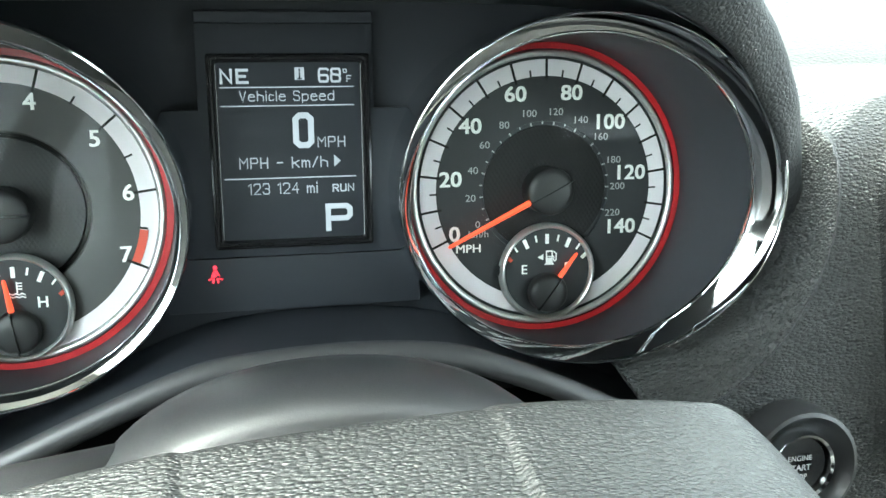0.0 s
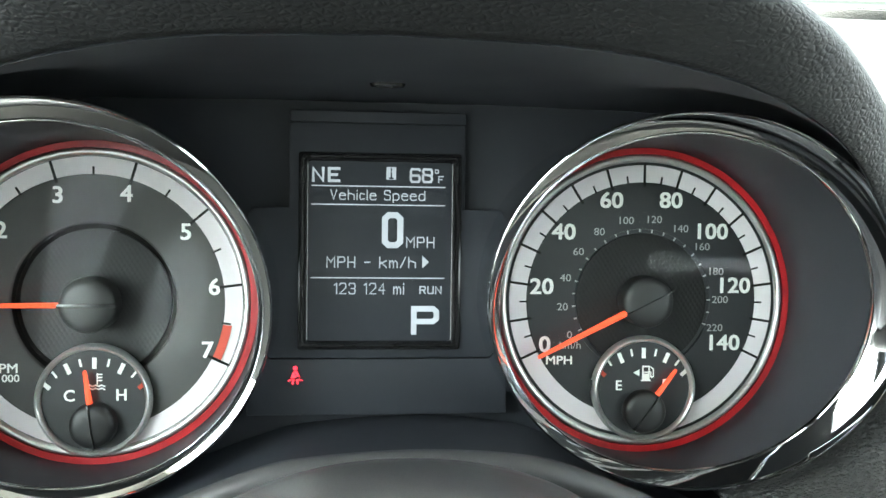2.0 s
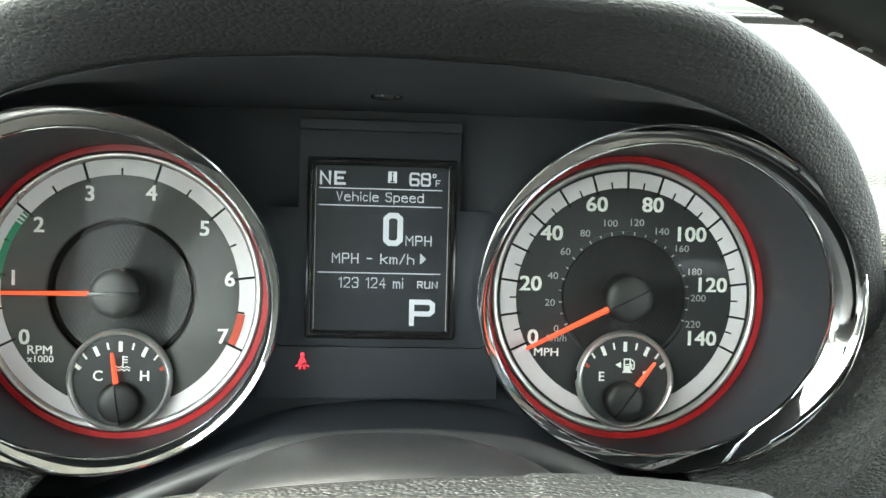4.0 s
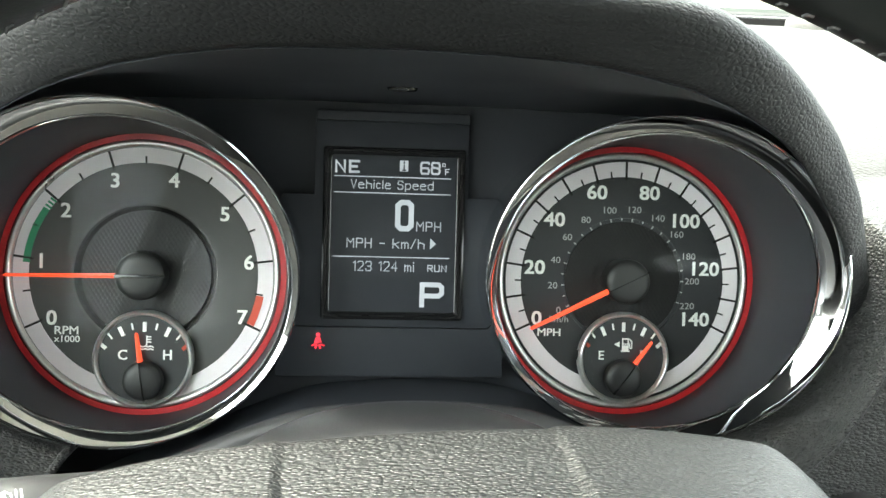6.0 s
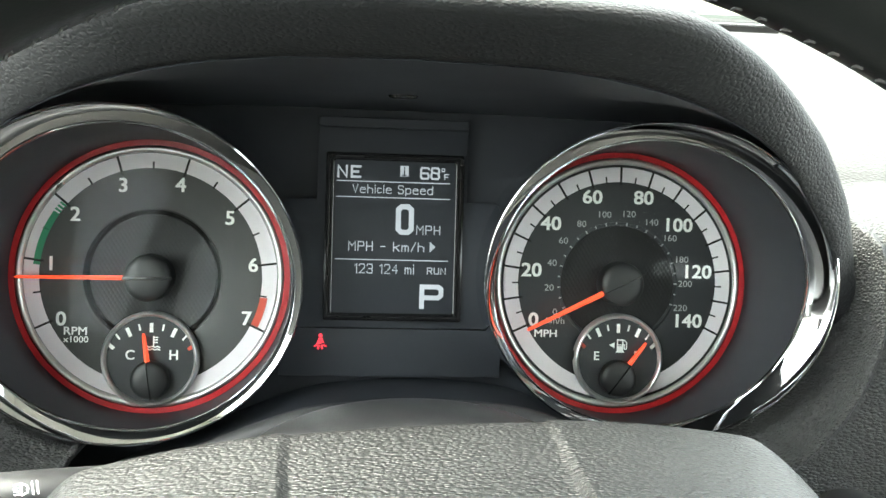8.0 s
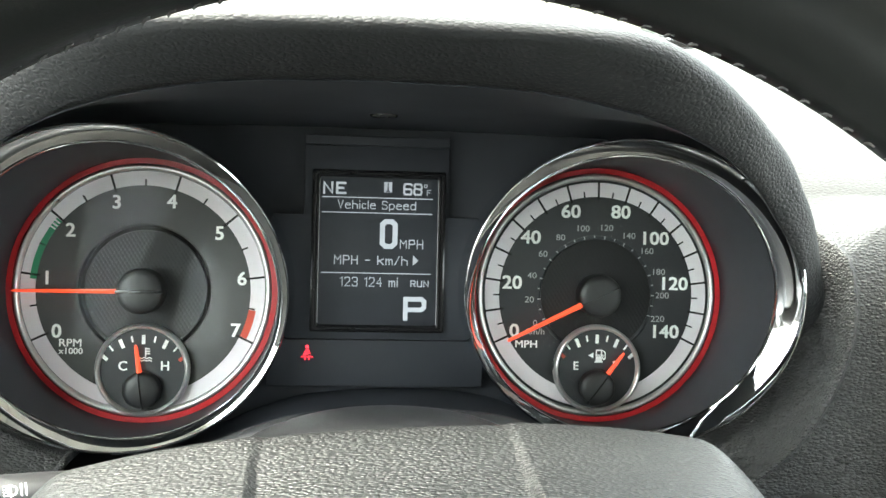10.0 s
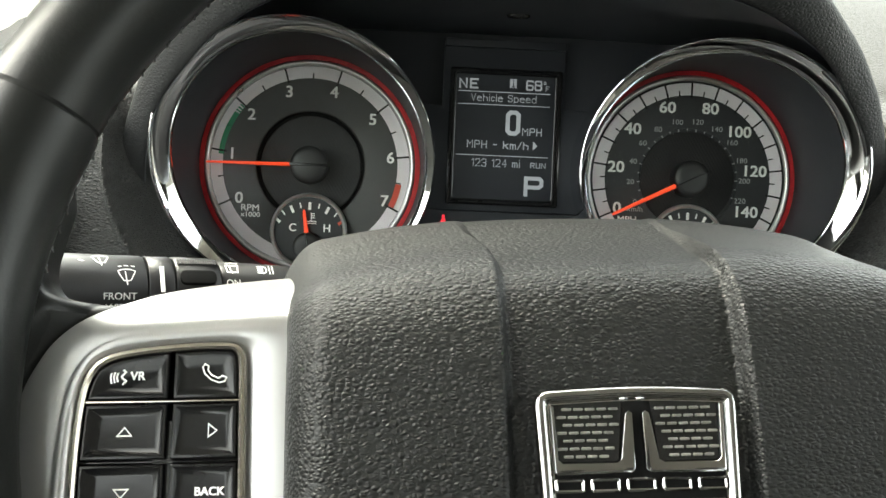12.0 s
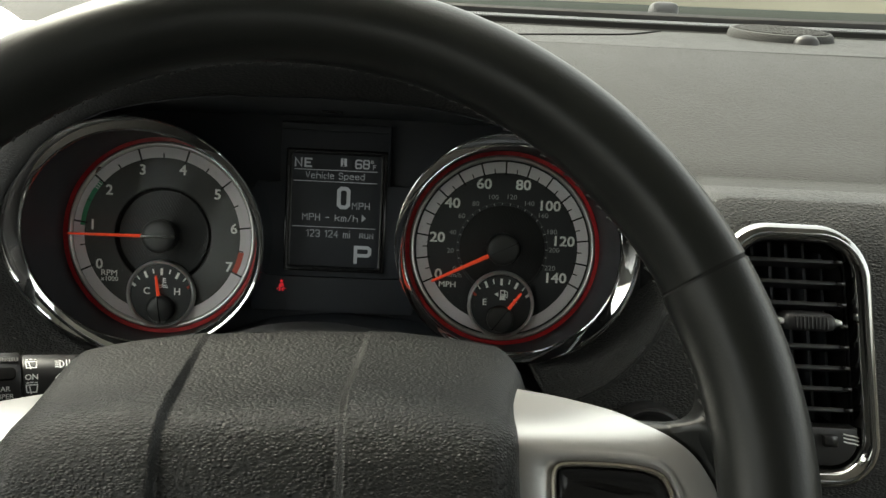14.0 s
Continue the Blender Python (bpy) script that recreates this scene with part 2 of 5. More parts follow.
def prism(poly, y0, y1, bevel=0.0, to=None):
    """An outline in x, z pushed from the back y0 to the front y1, its front edge rounded. to: maps (x, y, z) elsewhere."""
    to = to or (lambda x, y, z: (x, y, z))
    s = 1 if y1 > y0 else -1
    rings = [[to(x, y0, z) for x, z in poly]]
    if bevel:
        for k in range(4):
            a = k / 3 * math.pi / 2
            q = inset(poly, bevel * (1 - math.cos(a)))
            rings.append([to(x, y1 - s * bevel * (1 - math.sin(a)), z) for x, z in q])
    else:
        rings.append([to(x, y1, z) for x, z in poly])
    return loft(rings, cap0=True, cap1=True)


def annulus(cx, cz, r0, r1, y, n=96, a0=0.0, a1=360.0, depth=0.0):
    """A flat ring, or arc of one, facing the driver; depth gives it thickness behind."""
    full = abs(a1 - a0) >= 359.9
    k = n if full else max(2, int(n * abs(a1 - a0) / 360) + 1)
    an = [radians(a0 + (a1 - a0) * i / (k if full else k - 1)) for i in range(k)]
    ring = lambda r, yy: [(cx + r * math.cos(a), yy, cz + r * math.sin(a)) for a in an]
    rings = [ring(r0, y), ring(r1, y)]
    if depth:
        rings = [ring(r0, y + depth)] + rings + [ring(r1, y + depth)]
    return loft(rings, closed=full)


def disc(cx, cz, r, y, n=72, depth=0.0, bevel=0.0):
    poly = [(cx + r * math.cos(2 * math.pi * i / n), cz + r * math.sin(2 * math.pi * i / n)) for i in range(n)]
    if depth:
        return prism(poly, y + depth, y, bevel)
    bm = bmesh.new()
    bm.faces.new([bm.verts.new((x, y, z)) for x, z in poly])
    return bm


def tube(path, r, n=12, closed=False, bm=None):
    """A round bar along a path; r is a radius or one for each point."""
    pts = [Vector(p) for p in path]
    rings = []
    up = Vector((0.13, 0.31, 0.94))
    for i, p in enumerate(pts):
        a = pts[i - 1] if i or closed else p
        b = pts[(i + 1) % len(pts)] if i + 1 < len(pts) or closed else p
        d = (b - a).normalized()
        s = d.cross(up).normalized()
        t = s.cross(d)
        q = r[i] if isinstance(r, (list, tuple)) else r
        rings.append([p + q * (math.cos(2 * math.pi * k / n) * s + math.sin(2 * math.pi * k / n) * t) for k in range(n)])
    if closed:
        rings.append(rings[0])
    return loft(rings, cap0=not closed, cap1=not closed, bm=bm)


def curve(points, n):
    """n points on a smooth curve through the given ones."""
    p = [np.array(q, float) for q in points]
    p = [2 * p[0] - p[1]] + p + [2 * p[-1] - p[-2]]
    out = []
    for i in range(n):
        s = i / (n - 1) * (len(p) - 3)
        k = min(int(s), len(p) - 4)
        f = s - k
        a, b, c, d = p[k:k + 4]
        out.append(tuple(0.5 * (2 * b + (c - a) * f + (2 * a - 5 * b + 4 * c - d) * f * f + (3 * b - a - 3 * c + d) * f ** 3)))
    return out


def lettering(text, size, mat, parent, m, bold=0.0, align="CENTER", name="lettering", depth=0.0002, width=1.0):
    """Words as thin raised letters; m: the pose of their middle, letters facing its z. bold: extra weight, laid on in thin shifted layers."""
    cu = bpy.data.curves.new(name, "FONT")
    cu.body, cu.size, cu.align_x, cu.align_y = text, size, align, "CENTER"
    cu.extrude, cu.resolution_u = 0.0 if bold else depth / 2, 3
    tmp = bpy.data.objects.new(name, cu)
    scene.collection.objects.link(tmp)
    dg = bpy.context.evaluated_depsgraph_get()
    me = bpy.data.meshes.new_from_object(tmp.evaluated_get(dg))
    bpy.data.objects.remove(tmp)
    bpy.data.curves.remove(cu)
    me.materials.clear()
    bm = bmesh.new()
    bm.from_mesh(me)
    bmesh.ops.remove_doubles(bm, verts=bm.verts, dist=1e-6)
    bmesh.ops.scale(bm, vec=(width, 1, 1), verts=bm.verts)
    if bold:
        first = bm.verts[:] + bm.edges[:] + bm.faces[:]
        for k, (dx, dy) in enumerate(((-1, -0.6), (1, -0.6), (-1, 0.6), (1, 0.6))):
            dup = bmesh.ops.duplicate(bm, geom=first)["geom"]
            bmesh.ops.translate(bm, vec=(dx * bold, dy * bold, 0.00001 * (k + 1)), verts=[v for v in dup if isinstance(v, bmesh.types.BMVert)])
    bm.transform(m)
    bm.to_mesh(me)
    bm.free()
    return part(name, me, mat, parent)


# Screen characters as bars on a grid 8 wide and 12 high: each pair of signs is a corner (b and c: 11 and 12; z: 3 below the line).
GLYPHS = {"N": "000c808c", "E": "80000c8c 0666", "V": "0c408c", "e": "05858668280602207081", "h": "000c 06288680", "i": "0008 0b0c", "c": "872806022081",
          "l": "000c", "S": "8a7c1c0a0817768482701002", "p": "0z08 06286886826000", "d": "808c 8668280602206082", "M": "000c468c80", "H": "000c 808c 0686", "k": "000c 0488 2680",
          "m": "0008 06384640 46688680", "/": "008c", "-": "0686", "R": "000c7c8a887606 4680", "U": "0c02107082828c", "1": "0a8c80", "2": "0a1c7c8a870080", "3": "0a1c7c8a87768482701002 3676",
          "4": "606c0484", "P": "000c7c8a877606", "F": "000c8c 0666", "6": "8b7c1c0a02107082847606", "8": "170602107082847617 170a1c7c8a8776", "0": "10020a1c7c8a827010"}
WIDTHS = {"i": 0, "l": 0, "1": 3, " ": 4, "c": 6, "-": 6, "/": 6, "m": 9, "M": 9}


def strokes(lines, x0, z0, w, h, t, y, bm):
    """Ribbons of thickness t along polylines given in a 0..1 box."""
    for k, line in enumerate(lines):
        pts = [Vector((x0 + a * w, z0 + b * h)) for a, b in line]
        shut = len(pts) > 3 and (pts[0] - pts[-1]).length < 1e-7
        if shut:
            pts = pts[:-1]
        n = len(pts)
        sides = []
        for i, p in enumerate(pts):
            a = (p - pts[i - 1]).normalized() if i or shut else None
            b = (pts[(i + 1) % n] - p).normalized() if i + 1 < n or shut else None
            if a is None or b is None:
                d = a or b
                p = p + d * (t / 2 if b is None else -t / 2)
                m = Vector((-d.y, d.x)) * t / 2
            else:
                m = Vector((-a.y - b.y, a.x + b.x))
                m = m.normalized() if m.length > 1e-6 else Vector((-b.y, b.x))
                m *= t / 2 * min(1.7, 1 / max(0.2, m.dot(Vector((-b.y, b.x)))))
            yy = y - 0.00002 * k
            sides.append([bm.verts.new((q.x, yy, q.y)) for q in (p + m, p - m)])
        for i in range(n if shut else n - 1):
            (a, b), (c, d) = sides[i], sides[(i + 1) % n]
            bm.faces.new((a, b, d, c))


def readout(text, x0, x1, z0, z1, t, parent, mat, y=-0.0016, gap=4.0):
    """A line of screen characters that fills the box from x0 to x1 and z0 to z1."""
    total = sum(WIDTHS.get(ch, 8) for ch in text) + gap * (len(text) - 1)
    unit, x = (x1 - x0 - t) / max(1, total), x0 + t / 2
    for ch in text:
        w = WIDTHS.get(ch, 8)
        if ch.strip():
            bm = bmesh.new()
            lines = [[(int(q[i], 16) / 8, -0.25 if q[i + 1] == "z" else int(q[i + 1], 16) / 12) for i in range(0, len(q), 2)] for q in GLYPHS[ch].split()]
            strokes(lines, x, z0 + t / 2, unit * (w if w > 1 else 1), z1 - z0 - t, t, y, bm)
            part("character", bm, mat, parent)
        x += unit * (w + gap)


M_SEAT = material("seat_leather", (0.06, 0.06, 0.058), 0.55, grain=0.0003, grain_size=400, cells=True)


# ---- instrument cluster ----
def front(x, z, y=-0.0006, turn=0.0):
    """The pose of lettering on the dial plane."""
    return pose(x, y, z, 90, 0, 0) @ pose(0, 0, 0, 0, 0, turn)


def chrome_bezel(parent, out_c, out_r, out_y, in_c, in_r, in_y, back_c, back_r):
    """The oblique mouth of one dial: a chrome band between two fine beads, and a dark cone behind. out_y, in_y: depth, its growth to the right and upward."""
    n = 120
    an = [2 * math.pi * i / n for i in range(n)]

    def ring(c, r, y, grow=0.0, dy=0.0):
        return [(c[0] + (r[0] + grow) * math.cos(a), y[0] + y[1] * math.cos(a) + y[2] * math.sin(a) + dy,
                 c[1] + (r[1] + grow) * math.sin(a)) for a in an]

    o, i = ring(out_c, out_r, out_y), ring(in_c, in_r, in_y)
    mix = lambda f, dy: [tuple((1 - f) * p + f * q + (dy if k == 1 else 0) for k, (p, q) in enumerate(zip(a, b))) for a, b in zip(o, i)]
    lip = [ring(out_c, out_r, out_y, 0.0002, 0.045), ring(out_c, out_r, out_y, 0.0001, 0.003), ring(out_c, out_r, out_y, 0.0, 0.0009), ring(out_c, out_r, out_y, -0.0003, 0.0002),
           ring(out_c, out_r, out_y, -0.0007, 0.0001), ring(out_c, out_r, out_y, -0.0010, 0.0006), mix(0.17, 0.0006), mix(0.35, 0.0004), mix(0.53, 0.0003), mix(0.72, 0.0003), mix(0.90, 0.0004),
           mix(0.93, 0.0005), mix(0.95, -0.0001), mix(0.98, -0.0002), mix(1.0, 0.0002), mix(1.01, 0.0010)]
    part("chrome_bezel", loft(lip), M_CHROME, parent, "polished chrome bezel ring", 32)
    back = [(back_c[0] + back_r * math.cos(a), -0.0008, back_c[1] + back_r * math.sin(a)) for a in an]
    inner = [tuple(0.985 * p + 0.015 * q for p, q in zip(a, b)) for a, b in zip(i, back)]
    part("dial_surround", loft([inner, [tuple(0.5 * p + 0.5 * q for p, q in zip(a, b)) for a, b in zip(inner, back)], back]), M_CONE, parent, "matt charcoal dial surround")


def dial_rings(parent, c, r_white_in, r_white_out):
    part("red_ring", annulus(*c, 0.0598, 0.0624, -0.0022, depth=0.002), M_RED, parent, "translucent red ring")
    rr = [(0.0566, -0.0008), (0.0572, -0.0022), (0.0582, -0.0027), (0.0592, -0.0022), (0.0597, -0.0008)]
    n = 120
    part("silver_ring", loft([[(c[0] + r * math.cos(2 * math.pi * i / n), y, c[1] + r * math.sin(2 * math.pi * i / n)) for i in range(n)] for r, y in rr]),
         M_RING, parent, "satin silver ring", 60)
    part("white_band", annulus(*c, r_white_in, r_white_out, -0.0008, depth=0.0004), M_WHITE, parent, "white scale band")


def tick(parent, c, angle, r0, r1, w, mat, y=-0.0011, name="tick"):
    a = radians(angle)
    d, s = Vector((math.cos(a), math.sin(a))), Vector((-math.sin(a), math.cos(a)))
    bm = bmesh.new()
    q = [Vector(c) + d * r + s * k * w / 2 for r, k in ((r0, -1), (r1, -1), (r1, 1), (r0, 1))]
    back, face = ([bm.verts.new((p.x, yy, p.y)) for p in q] for yy in (y + 0.0003, y))
    bm.faces.new(face)
    for i in range(4):
        bm.faces.new((face[i], face[i - 1], back[i - 1], back[i]))
    return part(name, bm, mat, parent)


def needle(parent, c, angle, r0, r1, w0, w1, cap_r, y, rib=0.35):
    """A pointer with its round cap."""
    a = radians(angle)
    d, s = Vector((math.cos(a), math.sin(a))), Vector((-math.sin(a), math.cos(a)))
    sec = []
    for r, w in ((r0, w0), (r1 - 0.001, w1), (r1, w1 * 0.6)):
        p = Vector(c) + d * r
        sec.append([(p.x + s.x * k * w / 2, y + h, p.y + s.y * k * w / 2) for k, h in ((-1, 0.0008), (-0.6, 0), (0, -0.0003), (0.6, 0), (1, 0.0008))])
    bar = part("pointer", loft(sec, closed=False, cap0=True, cap1=True), M_NEEDLE, parent, "bright orange-red pointer")
    n = 48
    rr = [(1.0, -y - 0.0005), (1.0, 0.0008), (0.97, -0.0003), (0.9, -0.0012), (0.7, -0.0018), (0.35, -0.0021)]
    cap = part("pointer_cap", loft([[(c[0] + cap_r * k * math.cos(2 * math.pi * i / n), y + h, c[1] + cap_r * k * math.sin(2 * math.pi * i / n))
                                    for i in range(n)] for k, h in rr], cap1=True), M_HUBCAP, parent, "round black pointer cap", 50)
    p0, p1 = Vector(c) - d * cap_r * 1.02, Vector(c) + d * cap_r * 0.98
    bm = box(0, (p1 - p0).length, y - 0.0027, y, -w0 * rib, w0 * rib, min(0.0003, w0 * rib * 0.4))
    bm.transform(Matrix.Translation((p0.x, 0, p0.y)) @ pose(0, 0, 0, 0, -angle, 0))
    part("cap_rib", bm, M_GLOSS, cap)
    return bar


def small_dial(parent, c, r, hub, values, red_at, needle_angle):
    """The little gauge set into the foot of a dial."""
    part("small_face", disc(*c, r, -0.0026, depth=0.0022), M_DIAL_DARK, parent)
    rr = [(r - 0.0018, -0.0026), (r - 0.0016, -0.0042), (r - 0.0007, -0.0048), (r + 0.0003, -0.0042), (r + 0.0006, -0.0008)]
    n = 72
    part("small_ring", loft([[(c[0] + q * math.cos(2 * math.pi * i / n), y, c[1] + q * math.sin(2 * math.pi * i / n)) for i in range(n)] for q, y in rr]),
         M_RING, parent, "satin silver ring of the small gauge", 60)
    for k, a in enumerate(values):
        major = k % 2 == 0
        tick(parent, hub, a, 0.0215 if major else 0.0228, 0.0258, 0.0016 if major else 0.0008, M_REDPRINT if k == red_at else M_PRINT, y=-0.0030)
    needle(parent, hub, needle_angle, 0.0052, 0.0215, 0.0028, 0.0016, 0.0087, -0.0062, rib=0.07)


def speed_angle(v):
    return 90 + 33.0 * (70 - v) / 20


def rev_angle(v):
    return 90 + 33.0 * (3.5 - v)


TC, SC = (-0.1180, -0.0096), (0.0995, -0.0079)

tach = thing("tachometer", "round tachometer with white scale band in chrome bezel", "gauge", (TC[0], 0.0, TC[1]))
chrome_bezel(tach, (-0.1192, -0.0090), (0.0715, 0.0706), (-0.0491, 0.0180, -0.0166), (-0.1171, -0.0097), (0.0641, 0.0637), (-0.0430, 0.0157, -0.0160), TC, 0.0625)
dial_rings(tach, TC, 0.0496, 0.0564)
def ring_wall(c, pairs, n=96):
    return loft([[(c[0] + r * math.cos(2 * math.pi * i / n), y, c[1] + r * math.sin(2 * math.pi * i / n)) for i in range(n)] for r, y in pairs])


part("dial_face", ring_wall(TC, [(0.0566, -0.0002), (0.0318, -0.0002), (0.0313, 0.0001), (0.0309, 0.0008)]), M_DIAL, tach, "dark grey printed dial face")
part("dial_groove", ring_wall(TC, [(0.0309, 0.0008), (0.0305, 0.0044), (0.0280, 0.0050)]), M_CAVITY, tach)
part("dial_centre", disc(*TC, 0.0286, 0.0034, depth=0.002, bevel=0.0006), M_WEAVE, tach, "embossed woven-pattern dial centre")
for k in range(15):
    v = k / 2
    tick(tach, TC, rev_angle(v), 0.0478 if k % 2 == 0 else 0.0490, 0.0566 if k % 2 == 0 else 0.0525, 0.0010 if k % 2 == 0 else 0.0008, M_INK)
for v, x, z in ((0, -0.1577, -0.0297), (1, -0.1624, -0.0047), (2, -0.1521, 0.0178), (3, -0.1313, 0.0315), (4, -0.1058, 0.0323), (5, -0.0835, 0.0179), (6, -0.0726, -0.0035), (7, -0.0752, -0.0282)):
    lettering(str(v), 0.0090, M_PRINT, tach, front(x, z), 0.00022, name="numeral", width=1.04)
lettering("RPM", 0.0052, M_PRINT, tach, front(-0.1513, -0.0350), 0.00010, width=1.1)
lettering("x1000", 0.0041, M_PRINT, tach, front(-0.1510, -0.0388), 0.00007, width=1.08)
part("green_arc", annulus(*TC, 0.0492, 0.0522, -0.0011, a0=rev_angle(0.93), a1=rev_angle(1.80)), M_GREEN, tach, "green economy arc")
for v in (1.84, 1.90, 1.96):
    tick(tach, TC, rev_angle(v), 0.0492, 0.0522, 0.0009, M_GREEN, name="green_bar")
part("red_arc", annulus(*TC, 0.0496, 0.0530, -0.0011, a0=rev_angle(6.52), a1=rev_angle(6.98)), M_REDPRINT, tach, "red overspeed arc")
needle(tach, TC, 180.6, 0.0100, 0.0570, 0.0021, 0.0013, 0.0106, -0.0100)
T_HUB = (-0.1172, -0.0562)
small_dial(tach, (-0.1175, -0.0470), 0.0213, T_HUB, [140 - 25 * k / 2 for k in range(9)], 8, 98)
lettering("C", 0.0062, M_PRINT, tach, front(-0.1265, -0.0453, -0.0030), 0.00014)
lettering("H", 0.0062, M_PRINT, tach, front(-0.1071, -0.0451, -0.0030), 0.00014)
bm = bmesh.new()
strokes([[(0.5, 0.3), (0.5, 1.0)], [(0.5, 0.95), (0.8, 0.95)], [(0.5, 0.75), (0.8, 0.75)], [(0.5, 0.55), (0.8, 0.55)],
         [(0.0, 0.25), (0.2, 0.15), (0.4, 0.25), (0.6, 0.15), (0.8, 0.25), (1.0, 0.15)], [(0.0, 0.05), (0.2, -0.05), (0.4, 0.05), (0.6, -0.05), (0.8, 0.05), (1.0, -0.05)]],
        -0.1189, -0.0424, 0.0056, 0.0058, 0.0005, -0.0031, bm)
part("coolant_symbol", bm, M_PRINT, tach)

speedo = thing("speedometer", "round speedometer reading zero in chrome bezel", "gauge", (SC[0], 0.0, SC[1]))
chrome_bezel(speedo, (0.1020, -0.0054), (0.0710, 0.0689), (-0.0488, -0.0196, -0.0066), (0.0999, -0.0068), (0.0634, 0.0627), (-0.0407, -0.0182, -0.0095), SC, 0.0625)
dial_rings(speedo, SC, 0.0484, 0.0554)
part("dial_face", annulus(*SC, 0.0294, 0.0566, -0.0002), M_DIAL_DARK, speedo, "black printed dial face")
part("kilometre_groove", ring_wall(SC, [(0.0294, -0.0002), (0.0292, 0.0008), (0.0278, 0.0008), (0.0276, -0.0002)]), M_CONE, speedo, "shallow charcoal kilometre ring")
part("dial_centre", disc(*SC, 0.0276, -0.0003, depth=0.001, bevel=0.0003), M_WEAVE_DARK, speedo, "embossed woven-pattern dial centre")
for k in range(29):
    tick(speedo, SC, speed_angle(5 * k), 0.0468 if k % 2 == 0 else 0.0480, 0.0556 if k % 2 == 0 else 0.0512, 0.0010 if k % 2 == 0 else 0.0007, M_INK)
for v, x, z in ((0, 0.0591, -0.0263), (20, 0.0575, -0.0027), (40, 0.0663, 0.0196), (60, 0.0859, 0.0327), (80, 0.1110, 0.0330), (100, 0.1283, 0.0204), (120, 0.1385, -0.0019), (140, 0.1345, -0.0258)):
    lettering(str(v), 0.0090, M_PRINT, speedo, front(x, z), 0.00024, name="numeral", width=1.10)
lettering("MPH", 0.0050, M_PRINT, speedo, front(0.0652, -0.0327), 0.00010, width=1.14)
lettering("km/h", 0.0042, M_GREY, speedo, front(0.0697, -0.0265), width=1.1)
for v in range(0, 221, 10):
    a = speed_angle(v / 1.609)
    tick(speedo, SC, a, 0.0278 if v % 20 == 0 else 0.0282, 0.0293, 0.0006, M_GREY, y=-0.0004, name="kilometre_tick")
    if v % 20 == 0:
        a = radians(a)
        lettering(str(v), 0.0043, M_GREY, speedo, front(SC[0] + 0.0334 * math.cos(a), SC[1] + 0.0334 * math.sin(a)), name="kilometre_numeral", width=1.1)
needle(speedo, SC, 206.6, 0.0085, 0.0500, 0.0027, 0.0017, 0.0104, -0.0090, rib=0.04)
S_HUB = (0.1000, -0.0530)
small_dial(speedo, (0.1002, -0.0440), 0.0211, S_HUB, [138 - 12 * k for k in range(9)], 0, 53)
lettering("E", 0.0058, M_PRINT, speedo, front(0.0896, -0.0428, -0.0030), 0.00012)
lettering("F", 0.0058, M_PRINT, speedo, front(0.1092, -0.0424, -0.0030), 0.00012)
bm = bmesh.new()
strokes([[(0.0, 0.5), (0.5, 0.5)], [(0.62, 0.9), (0.86, 0.72), (0.86, 0.18), (0.74, 0.12), (0.66, 0.2), (0.66, 0.5), (0.52, 0.56)]], 0.0996, -0.0400, 0.0052, 0.0056, 0.0005, -0.0032, bm)
for x0, x1, z0, z1 in ((0.0994, 0.1026, -0.0403, -0.0378), (0.0994, 0.1000, -0.0378, -0.0352), (0.1020, 0.1026, -0.0378, -0.0352), (0.0994, 0.1026, -0.0352, -0.0345), (0.0989, 0.1031, -0.0409, -0.0403)):
    bm.faces.new([bm.verts.new(p) for p in ((x0, -0.0031, z0), (x1, -0.0031, z0), (x1, -0.0031, z1), (x0, -0.0031, z1))])
bm.faces.new([bm.verts.new(p) for p in ((0.0956, -0.0031, -0.0374), (0.0983, -0.0031, -0.0360), (0.0983, -0.0031, -0.0388))])
part("fuel_symbol", bm, M_PRINT, speedo)

# The panel between the dials, the screen in it.
cluster = thing("instrument_panel", "black plastic instrument panel with trip computer screen", "instrument panel", (-0.009, 0.004, 0.0))
part("panel_back", box(-0.195, 0.176, 0.0075, 0.014, -0.100, 0.074), M_PANEL, cluster)
TEE = [(-0.0440, 0.0618), (-0.0440, 0.0283), (-0.0600, 0.0283), (-0.0600, -0.0312), (0.0440, -0.0312), (0.0440, 0.0283), (0.0254, 0.0283), (0.0254, 0.0618)]
part("centre_block", prism(TEE, 0.0075, -0.0012, 0.0005), M_PANEL, cluster, "black panel round the screen")
part("top_ledge", prism(rounded(0.0695, 0.0046, 0.0008, 3, -0.0092, 0.0641), 0.0075, -0.0030, 0.0005), M_PANEL, cluster)
part("lower_step", prism([(0.0435, -0.0316), (-0.060, -0.0316), (-0.060, -0.0540), (0.0435, -0.0540)], 0.0075, -0.0008, 0.0005), M_PANEL, cluster)
part("screen_frame_outer", loft([[(x, y, z) for x, z in rounded(w, h, 0.0012, 3, -0.0082, 0.0112)] for w, h, y in
     ((0.0645, 0.0782, -0.0010), (0.0641, 0.0778, -0.0026), (0.0625, 0.0762, -0.0030), (0.0615, 0.0752, -0.0018), (0.0600, 0.0737, -0.0018), (0.0592, 0.0729, -0.0026), (0.0575, 0.0715, -0.0014), (0.0565, 0.0708, -0.0011))]),
     M_KEY, cluster, "stepped black screen frame", 20)
screen = part("screen", box(-0.0372, 0.0204, -0.00115, 0.0, -0.0262, 0.0470), M_SCREEN, cluster, "dark monochrome trip computer screen")
readout("NE", -0.0352, -0.0241, 0.0384, 0.0443, 0.0011, screen, M_LCD, gap=5)
